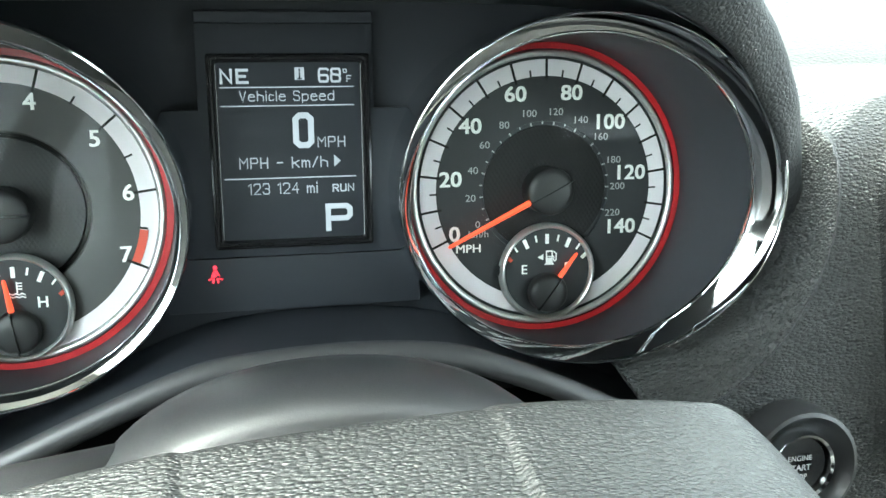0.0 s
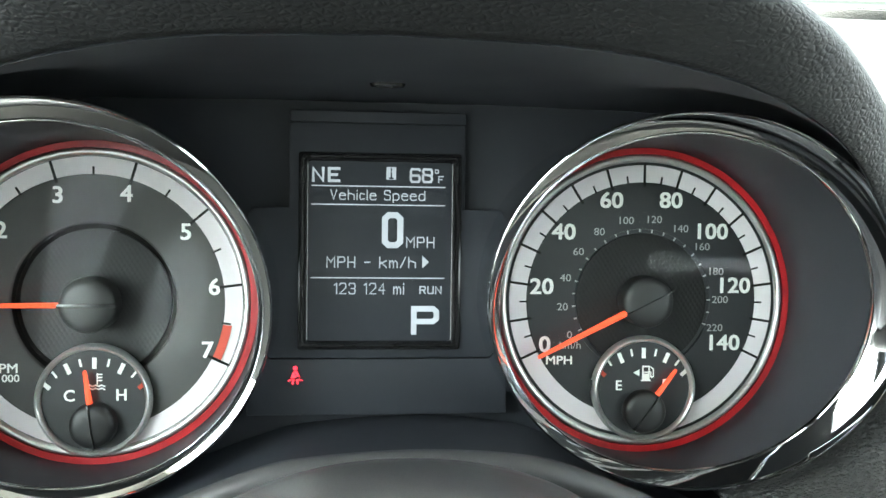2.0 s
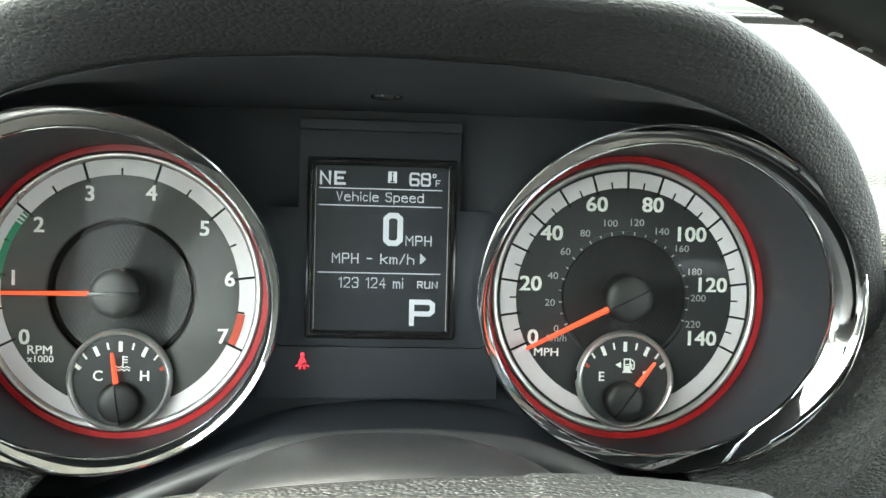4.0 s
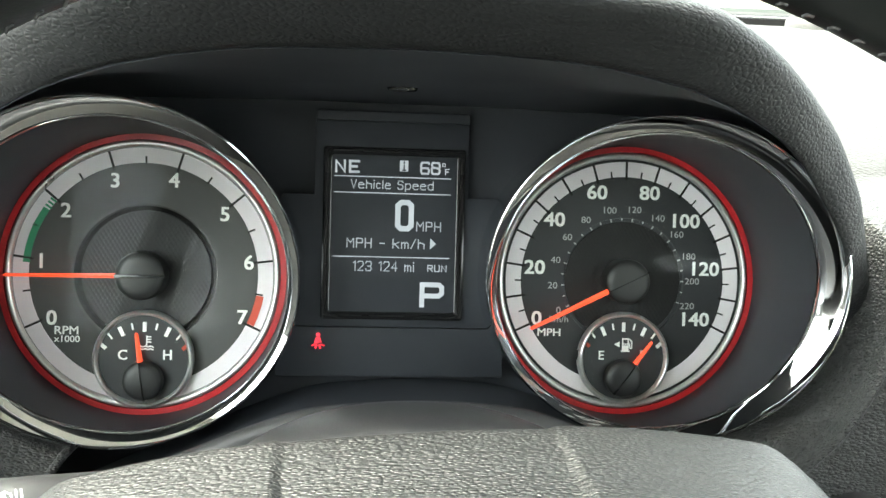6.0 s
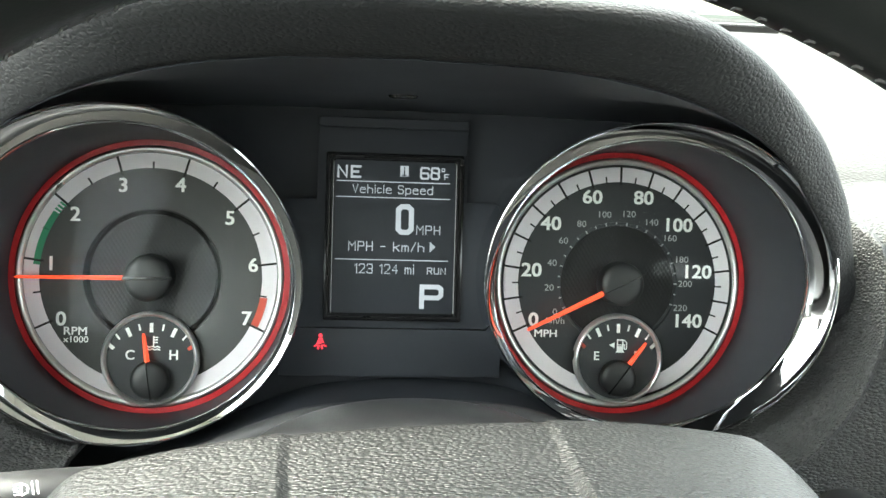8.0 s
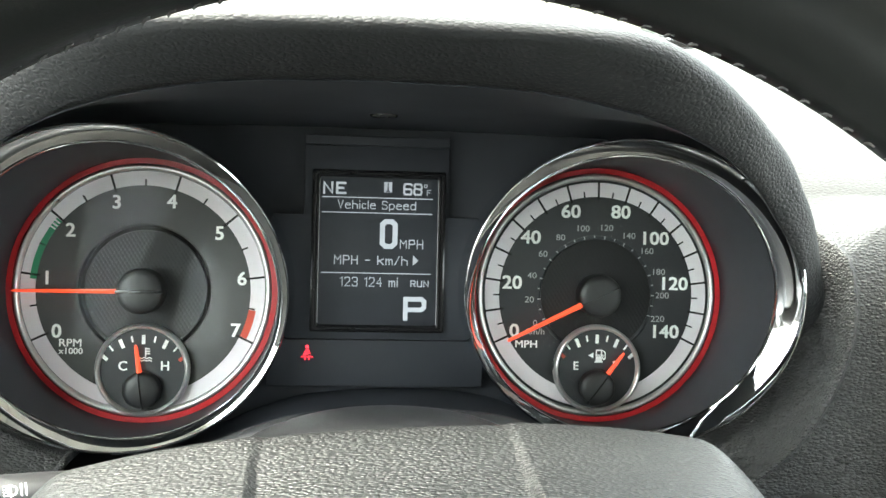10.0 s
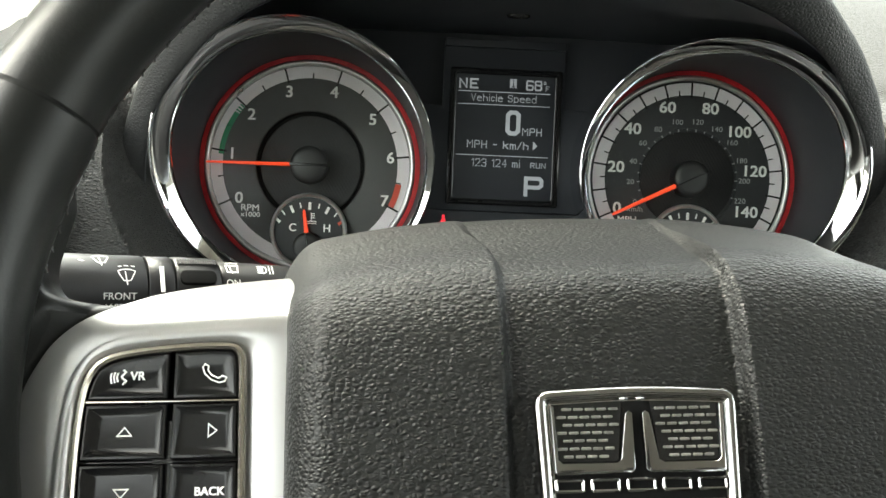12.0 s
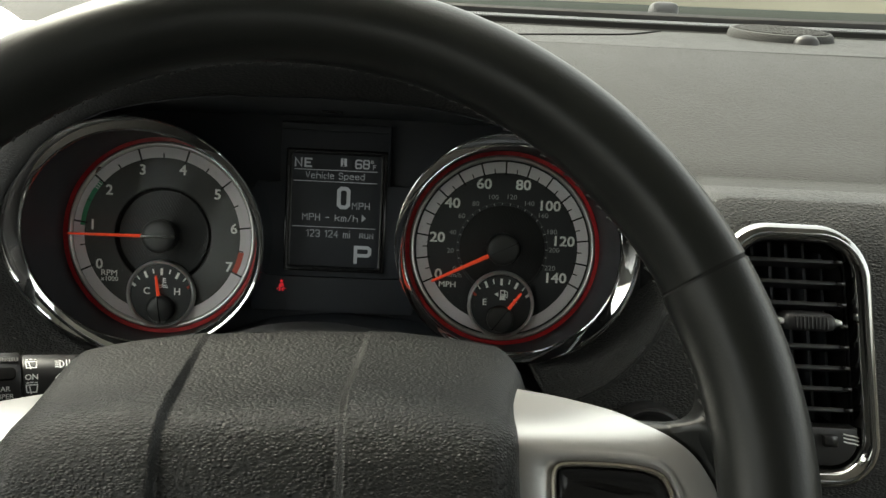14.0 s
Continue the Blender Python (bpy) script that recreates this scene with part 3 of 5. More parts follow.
readout("68", 0.0032, 0.0125, 0.0386, 0.0445, 0.0009, screen, M_LCD, gap=3)
readout("F", 0.0146, 0.0167, 0.0387, 0.0415, 0.0004, screen, M_LCD)
readout("0", 0.0132, 0.0148, 0.0424, 0.0441, 0.0004, screen, M_LCD)
readout("Vehicle Speed", -0.0280, 0.0095, 0.0315, 0.0356, 0.00042, screen, M_LCD)
readout("MPH", 0.0021, 0.0134, 0.0128, 0.0172, 0.00048, screen, M_LCD)
readout("MPH - km/h", -0.0293, 0.0061, 0.0047, 0.0092, 0.00048, screen, M_LCD)
readout("123 124 mi", -0.0263, 0.0015, -0.0058, -0.0012, 0.00045, screen, M_LCD)
readout("RUN", 0.0076, 0.0165, -0.0056, -0.0024, 0.0005, screen, M_LCD)
for c in ((0.0370,), (0.0297,), (0.0007,)):
    part("rule", box(-0.0354, 0.0175, -0.0016, -0.0011, c[0] - 0.00022, c[0] + 0.00022), M_LCD, screen)


def heavy_glyph(lines, x0, x1, z0, z1, t):
    bm = bmesh.new()
    strokes(lines, x0 + t / 2, z0 + t / 2, x1 - x0 - t, z1 - z0 - t, t, -0.0016, bm)
    part("readout", bm, M_LCD, screen)


heavy_glyph([[(0.25, 0), (0.75, 0), (1, 0.12), (1, 0.88), (0.75, 1), (0.25, 1), (0, 0.88), (0, 0.12), (0.25, 0)]], -0.0076, 0.0009, 0.0126, 0.0269, 0.0024)
heavy_glyph([[(0, 0), (0, 1), (0.85, 1), (1, 0.88), (1, 0.58), (0.85, 0.45), (0, 0.45)]], 0.0044, 0.0156, -0.0219, -0.0104, 0.0022)
bm = bmesh.new()
bm.faces.new([bm.verts.new(p) for p in ((0.0086, -0.0016, 0.0047), (0.0113, -0.0016, 0.0072), (0.0086, -0.0016, 0.0097))])
part("arrow", bm, M_LCD, screen)
part("info_tile", box(-0.0060, -0.0022, -0.0016, -0.0011, 0.0398, 0.0447), M_LCD, screen)
bm = bmesh.new()
strokes([[(0.5, 0), (0.5, 0.55)], [(0.5, 0.8), (0.5, 0.95)], [(0.2, 0), (0.8, 0)]], -0.0052, 0.0403, 0.0022, 0.0038, 0.0006, -0.0018, bm)
part("info_mark", bm, M_SCREEN, screen)
# The lit seat-belt lamp.
bm = disc(-0.0411, -0.0351, 0.0009, -0.0014, 16)
for quad in (((-0.0419, -0.0363), (-0.0403, -0.0363), (-0.0393, -0.0388), (-0.0401, -0.0384)), ((-0.0420, -0.0366), (-0.0403, -0.0386), (-0.0415, -0.0391), (-0.0429, -0.0391)),
             ((-0.0441, -0.0399), (-0.0425, -0.0393), (-0.0424, -0.0398), (-0.0439, -0.0404)), ((-0.0398, -0.0393), (-0.0380, -0.0399), (-0.0382, -0.0404), (-0.0399, -0.0398)),
             ((-0.0422, -0.0394), (-0.0413, -0.0397), (-0.0419, -0.0416), (-0.0425, -0.0414)), ((-0.0409, -0.0397), (-0.0401, -0.0394), (-0.0397, -0.0414), (-0.0403, -0.0416))):
    bm.faces.new([bm.verts.new((x, -0.0014, z)) for x, z in quad])
part("seat_belt_lamp", bm, M_WARN, cluster, "glowing red seat belt warning lamp")

# Clear lenses over the two dials.
for th, c in ((tach, TC), (speedo, SC)):
    lens = part("lens", disc(*c, 0.0560, -0.0140, 64), M_LENS, th, "clear dial lens")
    lens.visible_shadow = False


# ---- dashboard ----
MID = -0.0095  # the plane midway between the dials
# Arches of the hood from its crown to its feet: distance from MID, depth, height.
ARCH_IN = [(0.0, -0.126, 0.0712), (0.05, -0.126, 0.0695), (0.085, -0.125, 0.0640), (0.108, -0.119, 0.0580), (0.130, -0.107, 0.0500), (0.1478, -0.093, 0.0405), (0.1590, -0.083, 0.0310), (0.1690, -0.077, 0.0200), (0.1775, -0.070, 0.0080), (0.184, -0.058, -0.008), (0.188, -0.044, -0.028), (0.189, -0.026, -0.050)]
ARCH_BROW = [(0.0, -0.145, 0.0856), (0.0554, -0.145, 0.0843), (0.0905, -0.140, 0.0820), (0.1160, -0.127, 0.0758), (0.1360, -0.112, 0.0678), (0.1535, -0.096, 0.0592), (0.1665, -0.084, 0.0510), (0.1755, -0.077, 0.0405), (0.1840, -0.070, 0.0280), (0.195, -0.057, 0.004), (0.205, -0.044, -0.020), (0.207, -0.024, -0.042)]
ARCH_BACK = [(0.0, -0.06, 0.0712), (0.05, -0.06, 0.0712), (0.085, -0.06, 0.0705), (0.110, -0.06, 0.0700), (0.138, -0.06, 0.0665), (0.158, -0.06, 0.0580), (0.172, -0.058, 0.0470), (0.182, -0.056, 0.0330), (0.189, -0.054, 0.0160), (0.193, -0.050, -0.006), (0.194, -0.044, -0.028), (0.192, -0.020, -0.050)]


def arch(points, n=41):
    half = curve(points, n)
    return [(MID - x, y, z) for x, y, z in reversed(half[1:])] + [(MID + x, y, z) for x, y, z in half]


dash = thing("dashboard", "black grained vinyl dashboard with hooded instrument binnacle", "dashboard", (0.1, 0.0, -0.3))
A, B, BACK = arch(ARCH_IN), arch(ARCH_BROW), arch(ARCH_BACK)


def between(f, dy=0.0, lift=0.0, spread=0.0, a=A, b=B):
    out = []
    for i, (p, q) in enumerate(zip(a, b)):
        s = abs(2 * i / (len(a) - 1) - 1)
        x, y, z = (u + (v - u) * f for u, v in zip(p, q))
        out.append((MID + (x - MID) * (1 + spread), y + dy, z + lift * (1 - 0.6 * s)))
    return out


# The vinyl brow: from the seam with the liner over its nose and back to the windscreen.
brow = [between(0.03, 0.002, 0.0008), between(0.02), between(0.08, -0.0012), between(0.35, -0.0020), between(0.65, -0.0022), between(0.85, -0.0016), between(1.0),
        between(1.12, 0.004, 0.0015), between(1.22, 0.012, 0.004), between(1.28, 0.026, 0.008, 0.01), between(1.3, 0.055, 0.016, 0.03), between(1.3, 0.10, 0.027, 0.055),
        between(1.3, 0.15, 0.040, 0.08), between(1.3, 0.22, 0.056, 0.11)]
part("brow", loft(brow, closed=False), M_HOOD_SHADED, dash, "grained black vinyl hood", 60)
deep = [(x, 0.010, z) for x, y, z in BACK]
liner = [deep, BACK, between(0.55, 0.0, 0.0, 0.0, BACK, A), between(0.96, 0.0, 0.0, 0.0, BACK, A), between(-0.01), between(0.03, 0.002, 0.0008), between(0.30, 0.008, 0.002)]
part("hood_liner", loft(liner, closed=False), M_LINER, dash, "smooth black hood liner", 50)
part("light_sensor", loft([[(-0.0077 + r * 1.6 * math.cos(a), -0.0436 + r * math.sin(a), 0.0714 - h) for a in [2 * math.pi * i / 24 for i in range(24)]]
                           for r, h in ((0.0040, 0.0), (0.0036, 0.0012), (0.0026, 0.0014), (0.0020, 0.0004))], cap1=True), M_GLOSS, dash, "small gloss sensor")


def ease(v, a, b):
    v = min(1, max(0, (v - a) / (b - a)))
    return v * v * (3 - 2 * v)


def pod_distance(x, z):
    """How far a point of the fascia lies outside the mouth of its dial; negative within it and between the dials."""
    s = abs(x - MID)
    px, pz, rx, rz = (0.1097, -0.0090, 0.0715, 0.0706) if x < MID else (0.1115, -0.0054, 0.0710, 0.0689)
    d = (math.hypot((s - px) / rx, (z - pz) / rz) - 1) * rz
    if s < px:
        d = min(d, pz - z - rz) if z < pz else -0.05
    return d


def bowl(x, z):
    """How far the fascia stands towards the driver round the dial pods: a shallow dish with a soft ridge."""
    d = pod_distance(x, z)
    up = min(1, max(0, (d + 0.004) / 0.0265)) ** 1.35
    dish = 0.0255 * up + 0.0040 * math.exp(-((d - 0.0215) / 0.0021) ** 2) - 0.0015 * ease(d, 0.024, 0.044) - 0.05 * ease(0.003 - d, 0.0, 0.006)
    return dish


PROFILE = [(-0.012, -0.42), (-0.012, -0.30), (-0.012, -0.20), (-0.012, -0.12), (-0.012, -0.08), (-0.012, -0.045), (-0.0122, -0.020), (-0.0115, -0.004), (-0.0095, 0.0090), (-0.0055, 0.0205), (0.0010, 0.0310), (0.0100, 0.0405), (0.024, 0.0518),
           (0.05, 0.0675), (0.10, 0.0965), (0.16, 0.1285), (0.215, 0.1545)]


def fascia(x0, x1, name, cut):
    rows = []
    dense = [x for x in np.arange(-0.25, 0.25, 0.0012) if x0 < x < x1]  # finer round the dials, where the ridge runs
    across = sorted({x0, x1, *dense, *(x for x in np.arange(-0.42, 0.95, 0.006) if abs(x) > 0.252 and x0 < x < x1)})
    prof = curve(PROFILE, 540)
    for y, z in prof:
        row = []
        for x in across:
            f = ease(z, 0.045, 0.031 * ease(x, 0.17, 0.23))
            fall = 1 - 0.35 * ease(-x, 0.20, 0.30)
            row.append((x, y - 0.026 - bowl(x, z) * f, z if z < 0.03 else 0.03 + (z - 0.03) * fall))
        rows.append(row)
    bm = loft(rows, closed=False)
    kill = [v for v in bm.verts if cut(v.co)]
    bmesh.ops.delete(bm, geom=kill, context="VERTS")
    top = [f for f in bm.faces if min(v.co.z for v in f.verts) > 0.0385]
    crown = bmesh.new()
    seen = {}
    for f in top:
        for v in f.verts:
            if v not in seen:
                seen[v] = crown.verts.new(v.co)
        crown.faces.new([seen[v] for v in f.verts])
    bmesh.ops.delete(bm, geom=top, context="FACES")
    part(name, bm, M_DASH, dash, "soft grained vinyl fascia", 70)
    part("dash_top", crown, M_TOP, dash, "smooth vinyl dashboard top", 70)


VENTS = ((0.2670, -0.0570, 0.0870, 0.1515), (-0.2795, -0.0820, 0.085, 0.130))  # middle, width and height of the air vents


def lip_end(z):
    """Where the fascia begins beside the lip under the dials, from the middle plane."""
    return 0.1295 + 0.55 * (-0.080 - z)


def in_pod(p):
    s = abs(p.x - MID)
    if s < lip_end(p.z) and lip_height(p.x) - 0.016 - 0.020 * (1 - ease(s, 0.085, 0.125)) < p.z < 0:
        return True
    for (cx, cz, w, h), lean in zip(VENTS, (0.145, -0.145)):
        if abs(p.x + lean * (p.z - cz) - cx) < w / 2 - 0.010 and abs(p.z - cz) < h / 2 - 0.010:
            return True
    if math.hypot(p.x - 0.1825, p.z + 0.1125) < 0.0150:
        return True
    if s < 0.112:
        return pod_distance(p.x, p.z) < -0.001 and p.y < 0.03
    return pod_distance(p.x, p.z) < -0.001 and p.z < 0.02 or (p.z > -0.006 and s < 0.178 - 0.02 * ease(p.z, 0.02, 0.06) and p.y < 0.0)


lipc = [(-0.160, -0.105), (-0.1121, -0.0832), (-0.0841, -0.0710), (-0.0545, -0.0594), (-0.0345, -0.0548), (0.0056, -0.0526), (0.0425, -0.0554), (0.0657, -0.0626), (0.090, -0.0730), (0.1128, -0.0841), (0.1255, -0.0900), (0.1400, -0.0960)]
lip = curve(lipc, 80)


def lip_height(x):
    return float(np.interp(x, [p[0] for p in lip], [p[1] for p in lip]))


fascia(-0.42, MID, "fascia", in_pod)
fascia(MID, 0.95, "fascia", in_pod)
for side in (-1, 1):  # the rolled end of the fascia beside the lip
    ends = [(MID + side * (lip_end(z) + 0.0004), z) for z in np.linspace(-0.066, -0.112, 30)]
    part("fascia_edge", tube([(x, -0.0378 - bowl(x, z), z) for x, z in ends], 0.0018, 10), M_DASH, dash)
# The shelf behind, up to the windscreen: a step, then the defroster slot and speaker.
shelf = [(0.160, 0.1035), (0.1830, 0.1560), (0.186, 0.1592), (0.192, 0.1606), (0.25, 0.1760), (0.32, 0.1945), (0.345, 0.2012), (0.347, 0.1960), (0.355, 0.1960), (0.358, 0.2048), (0.42, 0.2215), (0.50, 0.2380)]
part("shelf", loft([[(x, y + 0.03 - 0.05 * ((x - 0.2) / 0.7) ** 2, z - 0.042 * ease(-x, 0.20, 0.30) * (1 - ease(y, 0.20, 0.34))) for x in np.linspace(-0.42, 0.95, 90)] for y, z in shelf], closed=False), M_TOP, dash, "grained dashboard shelf", 25)
part("tray_seam", tube([(x, y, 0.1016 + 0.267 * y) for x, y in curve([(0.02, 0.216), (0.117, 0.260), (0.173, 0.286), (0.233, 0.314), (0.258, 0.338), (0.285, 0.372)], 40)], 0.0011, 6), M_CAVITY, dash, "dark seam of the dashboard tray")
part("shelf_core", box(-0.40, 0.95, 0.05, 0.45, -0.40, 0.03), M_CAVITY, dash)
part("footwell_panel", box(-0.42, 0.95, -0.02, 0.03, -0.60, -0.41), M_BLACK, dash)

# Lower lip under the dials and the column shroud.
seq = [(-0.052, -0.0085), (-0.0560, -0.0022), (-0.0580, -0.0006), (-0.060, 0.0), (-0.0622, -0.0008), (-0.0640, -0.0028), (-0.0647, -0.0056), (-0.0635, -0.0086), (-0.058, -0.0110), (-0.048, -0.0125)]
part("lower_lip", loft([[(x, y, z + dz) for x, z in lip] for y, dz in seq], closed=False), M_LIP, dash, "rolled plastic lip below the dials", 60)
part("apron", loft([[(x, y, z + dz) for x, z in lip] for y, dz in ((0.0045, -0.003), (-0.025, -0.007), (-0.050, -0.008))], closed=False), M_PANEL, dash, "smooth black apron below the dials", 60)

shroud = thing("column_shroud", "smooth black plastic steering column shroud", "shroud", (0.0, -0.10, -0.09))
rings = []
for y, zc, w, h in ((0.02, -0.120, 0.055, 0.030), (-0.06, -0.108, 0.060, 0.040), (-0.088, -0.095, 0.068, 0.0420), (-0.096, -0.092, 0.0740, 0.0450), (-0.102, -0.0905, 0.0765, 0.0465), (-0.112, -0.0895, 0.0770, 0.0470),
                    (-0.128, -0.0890, 0.0765, 0.0460), (-0.140, -0.0888, 0.0750, 0.0430), (-0.144, -0.0888, 0.0735, 0.0390), (-0.146, -0.0886, 0.0715, 0.0350), (-0.158, -0.0865, 0.069, 0.0330), (-0.170, -0.084, 0.064, 0.0300)):
    ring = []
    for i in range(64):
        a = 2 * math.pi * i / 64
        c, s = math.cos(a), math.sin(a)
        ring.append((-0.004 + w * 0.965 * math.copysign(abs(c) ** 0.95, c), y, zc + h * math.copysign(abs(s) ** 0.97, s) * (1 if s > 0 else 1.2)))
    rings.append(ring)
part("upper_shell", loft([r[:33] for r in rings], closed=False), M_SHROUD, shroud, "", 50)
part("lower_shell", loft([[(x, y, z - 0.0008) for x, y, z in r[32:] + r[:1]] for r in rings], closed=False), M_SHROUD, shroud, "", 50)

# ---- engine start button ----
starter = thing("start_button", "round black engine start button with chrome ring", "button", (0.1825, -0.07, -0.1125))
SB = (0.1825, -0.1125)
n = 64


def turned(name, prof, c, mat, parent, label="", cap=True, sharp=40):
    """A turned shape about an axis that points at the driver: radius and depth pairs."""
    return part(name, loft([[(c[0] + r * math.cos(2 * math.pi * i / n), y, c[1] + r * math.sin(2 * math.pi * i / n)) for i in range(n)] for r, y in prof], cap1=cap), mat, parent, label, sharp)


turned("socket", [(0.0238, -0.040), (0.0238, -0.0735), (0.0232, -0.0765), (0.0216, -0.0770), (0.0198, -0.0745), (0.0170, -0.0700), (0.0140, -0.0690)], SB, M_BLACK, starter, "dished black socket", False)
turned("ring", [(0.0142, -0.066), (0.0142, -0.0745), (0.0137, -0.0756), (0.0126, -0.0750), (0.0122, -0.0715)], SB, M_CHROME, starter, "bright chrome ring", False)
turned("push_button", [(0.0121, -0.066), (0.0121, -0.0715), (0.0116, -0.0725), (0.009, -0.0722), (0.003, -0.0720)], SB, M_GLOSS, starter, "black push button")
lettering("ENGINE", 0.0030, M_GREY, starter, pose(SB[0], -0.0728, SB[1] + 0.0028, 90, 0, 0), 0.00008)
lettering("START", 0.0035, M_GREY, starter, pose(SB[0], -0.0728, SB[1] - 0.0012, 90, 0, 0), 0.00012)
lettering("STOP", 0.0030, M_GREY, starter, pose(SB[0], -0.0728, SB[1] - 0.0050, 90, 0, 0), 0.00008)


# ---- air vents ----
def clip_below(poly, z):
    """The part of an outline below a level."""
    out = []
    for i, p in enumerate(poly):
        q = poly[(i + 1) % len(poly)]
        if p[1] < z:
            out.append(p)
        if (p[1] < z) != (q[1] < z):
            f = (z - p[1]) / (q[1] - p[1])
            out.append((p[0] + f * (q[0] - p[0]), z))
    return out


def air_vent(cx, cz, w, h, y, label, lean):
    """A tall vent; lean: how far its sides run outward as they go down."""
    def put(name, bm, mat, parent, label="", sharp=35):
        for v in bm.verts:
            v.co.x -= lean * (v.co.z - cz)
        return part(name, bm, mat, parent, label, sharp)

    vent = thing("air_vent", label, "air vent", (cx, y, cz), group="dashboard air vents")
    o = rounded(w, h, 0.030, 12, cx, cz)
    prof = [(0.0, 0.034), (0.0, 0.001), (0.0004, -0.0014), (0.0014, -0.0033), (0.0030, -0.0047), (0.0050, -0.0052), (0.0070, -0.0046), (0.0088, -0.0030), (0.0102, -0.0008), (0.0112, 0.0020), (0.0120, 0.0050), (0.0128, 0.010)]
    put("chrome_frame", loft([[(x, y + dy, z) for x, z in inset(o, d)] for d, dy in prof]), M_DIM_CHROME, vent, "polished chrome vent frame", 50)
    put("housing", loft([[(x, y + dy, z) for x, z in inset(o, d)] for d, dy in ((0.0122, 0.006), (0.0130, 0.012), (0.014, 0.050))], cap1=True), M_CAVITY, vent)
    iw, top, bot = w - 0.0262, cz + h / 2 - 0.013, cz - h / 2 + 0.0350
    count = 8
    for k in range(count):
        z = bot + 0.009 + 0.0122 * k
        if z > top - 0.003:
            continue
        iw_k = iw - 0.010 * ease(z, top - 0.012, top)
        bm = box(cx - iw_k / 2, cx + iw_k / 2, y + 0.003, y + 0.020, z - 0.0012, z + 0.0012, 0.0008)
        bm.transform(Matrix.Translation((0, y + 0.008, z)) @ pose(0, 0, 0, -16, 0, 0) @ Matrix.Translation((0, -y - 0.008, -z)))
        slat = put("slat", bm, M_BLACK, vent)
        put("slat_pin", box(cx + iw_k / 2 - 0.006, cx + iw_k / 2 - 0.001, y + 0.0015, y + 0.005, z + 0.0002, z + 0.0024, 0.0006), M_GLOSS, slat)
    for k in range(6):
        x = cx - iw / 2 + iw * (k + 0.5) / 6
        put("vertical_vane", box(x - 0.0008, x + 0.0008, y + 0.024, y + 0.044, bot - 0.002, top), M_LINER, vent)
    zk, xk = cz + 0.0205, cx + 0.006
    knob = put("slider", prism(rounded(0.030, 0.0105, 0.0045, 6, xk, zk), y + 0.008, y - 0.0040, 0.0035), M_BLACK, vent, "ribbed black slider")
    for k in range(9):
        x = xk - 0.0088 + k * 0.0022
        put("grip_rib", box(x - 0.0005, x + 0.0005, y - 0.0047, y - 0.0036, zk - 0.0036, zk + 0.0036, 0.0003, 1), M_BLACK, knob)
    for sx in (-1, 1):
        put("slider_tip", prism(rounded(0.0050, 0.0036, 0.0016, 4, xk + sx * 0.0165, zk), y + 0.006, y - 0.0020, 0.001), M_RING, knob, "bright slider tip")
    low = inset(o, 0.0126)
    plate = clip_below(low, bot)
    put("lower_plate", prism(plate, y + 0.012, y + 0.0010, 0.0010), M_BLACK, vent)
    put("thumbwheel", box(cx + 0.0095, cx + 0.0175, y - 0.0030, y + 0.004, cz - h / 2 + 0.0245, cz - h / 2 + 0.0315, 0.0012), M_GLOSS, vent, "small thumbwheel")
    bm = bmesh.new()
    for k in range(3):
        strokes([[(0, 0.6), (0.25, 0.3), (0.7, 0.1), (1, -0.3)]], cx + 0.0225, cz - h / 2 + 0.0262 + k * 0.0022, 0.0082, 0.002, 0.0008, y + 0.0006, bm)
    put("flow_symbol", bm, M_PRINT, vent)
    return vent


air_vent(VENTS[0][0], VENTS[0][1], VENTS[0][2], VENTS[0][3], -0.0715, "tall chrome-framed air vent with black slats", 0.145)
air_vent(VENTS[1][0], VENTS[1][1], VENTS[1][2], VENTS[1][3], -0.0715, "chrome-framed side air vent beside the door", -0.145)

# ---- things on the shelf ----
speaker = thing("dash_speaker", "round grey slatted speaker grille on the dashboard", "speaker", (0.403, 0.352, 0.195))
RX = pose(0.403, 0.352, 0.1955, 16, 0, 0)


def on_shelf(name, bm, mat, parent, label=""):
    bm.transform(RX)
    return part(name, bm, mat, parent, label, 40)


rim = [(0.0525, -0.006), (0.0520, 0.005), (0.0495, 0.0085), (0.0465, 0.0090), (0.0450, 0.0050), (0.0440, 0.0020)]
on_shelf("grille_rim", loft([[(r * math.cos(2 * math.pi * i / n), r * math.sin(2 * math.pi * i / n), z) for i in range(n)] for r, z in rim]), M_TOP, speaker)
# Near-black floor: the shade between the slats is put into its colour.
on_shelf("grille_floor", loft([[(r * math.cos(2 * math.pi * i / n), r * math.sin(2 * math.pi * i / n), 0.0030) for i in range(n)] for r in (0.0446, 0.020)], cap1=True), M_CAVITY, speaker)
for k in range(11):
    x = -0.041 + 0.082 * k / 10
    w = math.sqrt(max(0, 0.045 ** 2 - x * x))
    bm = box(x - 0.0015, x + 0.0015, -w, w, 0.002, 0.0098, 0.0007, 2)
    bm.transform(pose(0, 0, 0, 0, 0, 35))
    on_shelf("grille_slat", bm, M_TOP, speaker)
sensor = thing("sun_sensor", "small black dome sensor on the dashboard", "sensor", (0.41, 0.300, 0.180))
part("dome", loft([[(0.41 + r * 1.5 * math.cos(2 * math.pi * i / 32), 0.300 + r * math.sin(2 * math.pi * i / 32), 0.1795 + z) for i in range(32)] for r, z in ((0.0085, 0.0), (0.008, 0.006), (0.006, 0.0095), (0.003, 0.0112))], cap1=True),
     M_BLACK, sensor, "", 60)
grille = thing("defroster_grille", "long ribbed black defroster grille below the windscreen", "grille", (0.26, 0.40, 0.205))
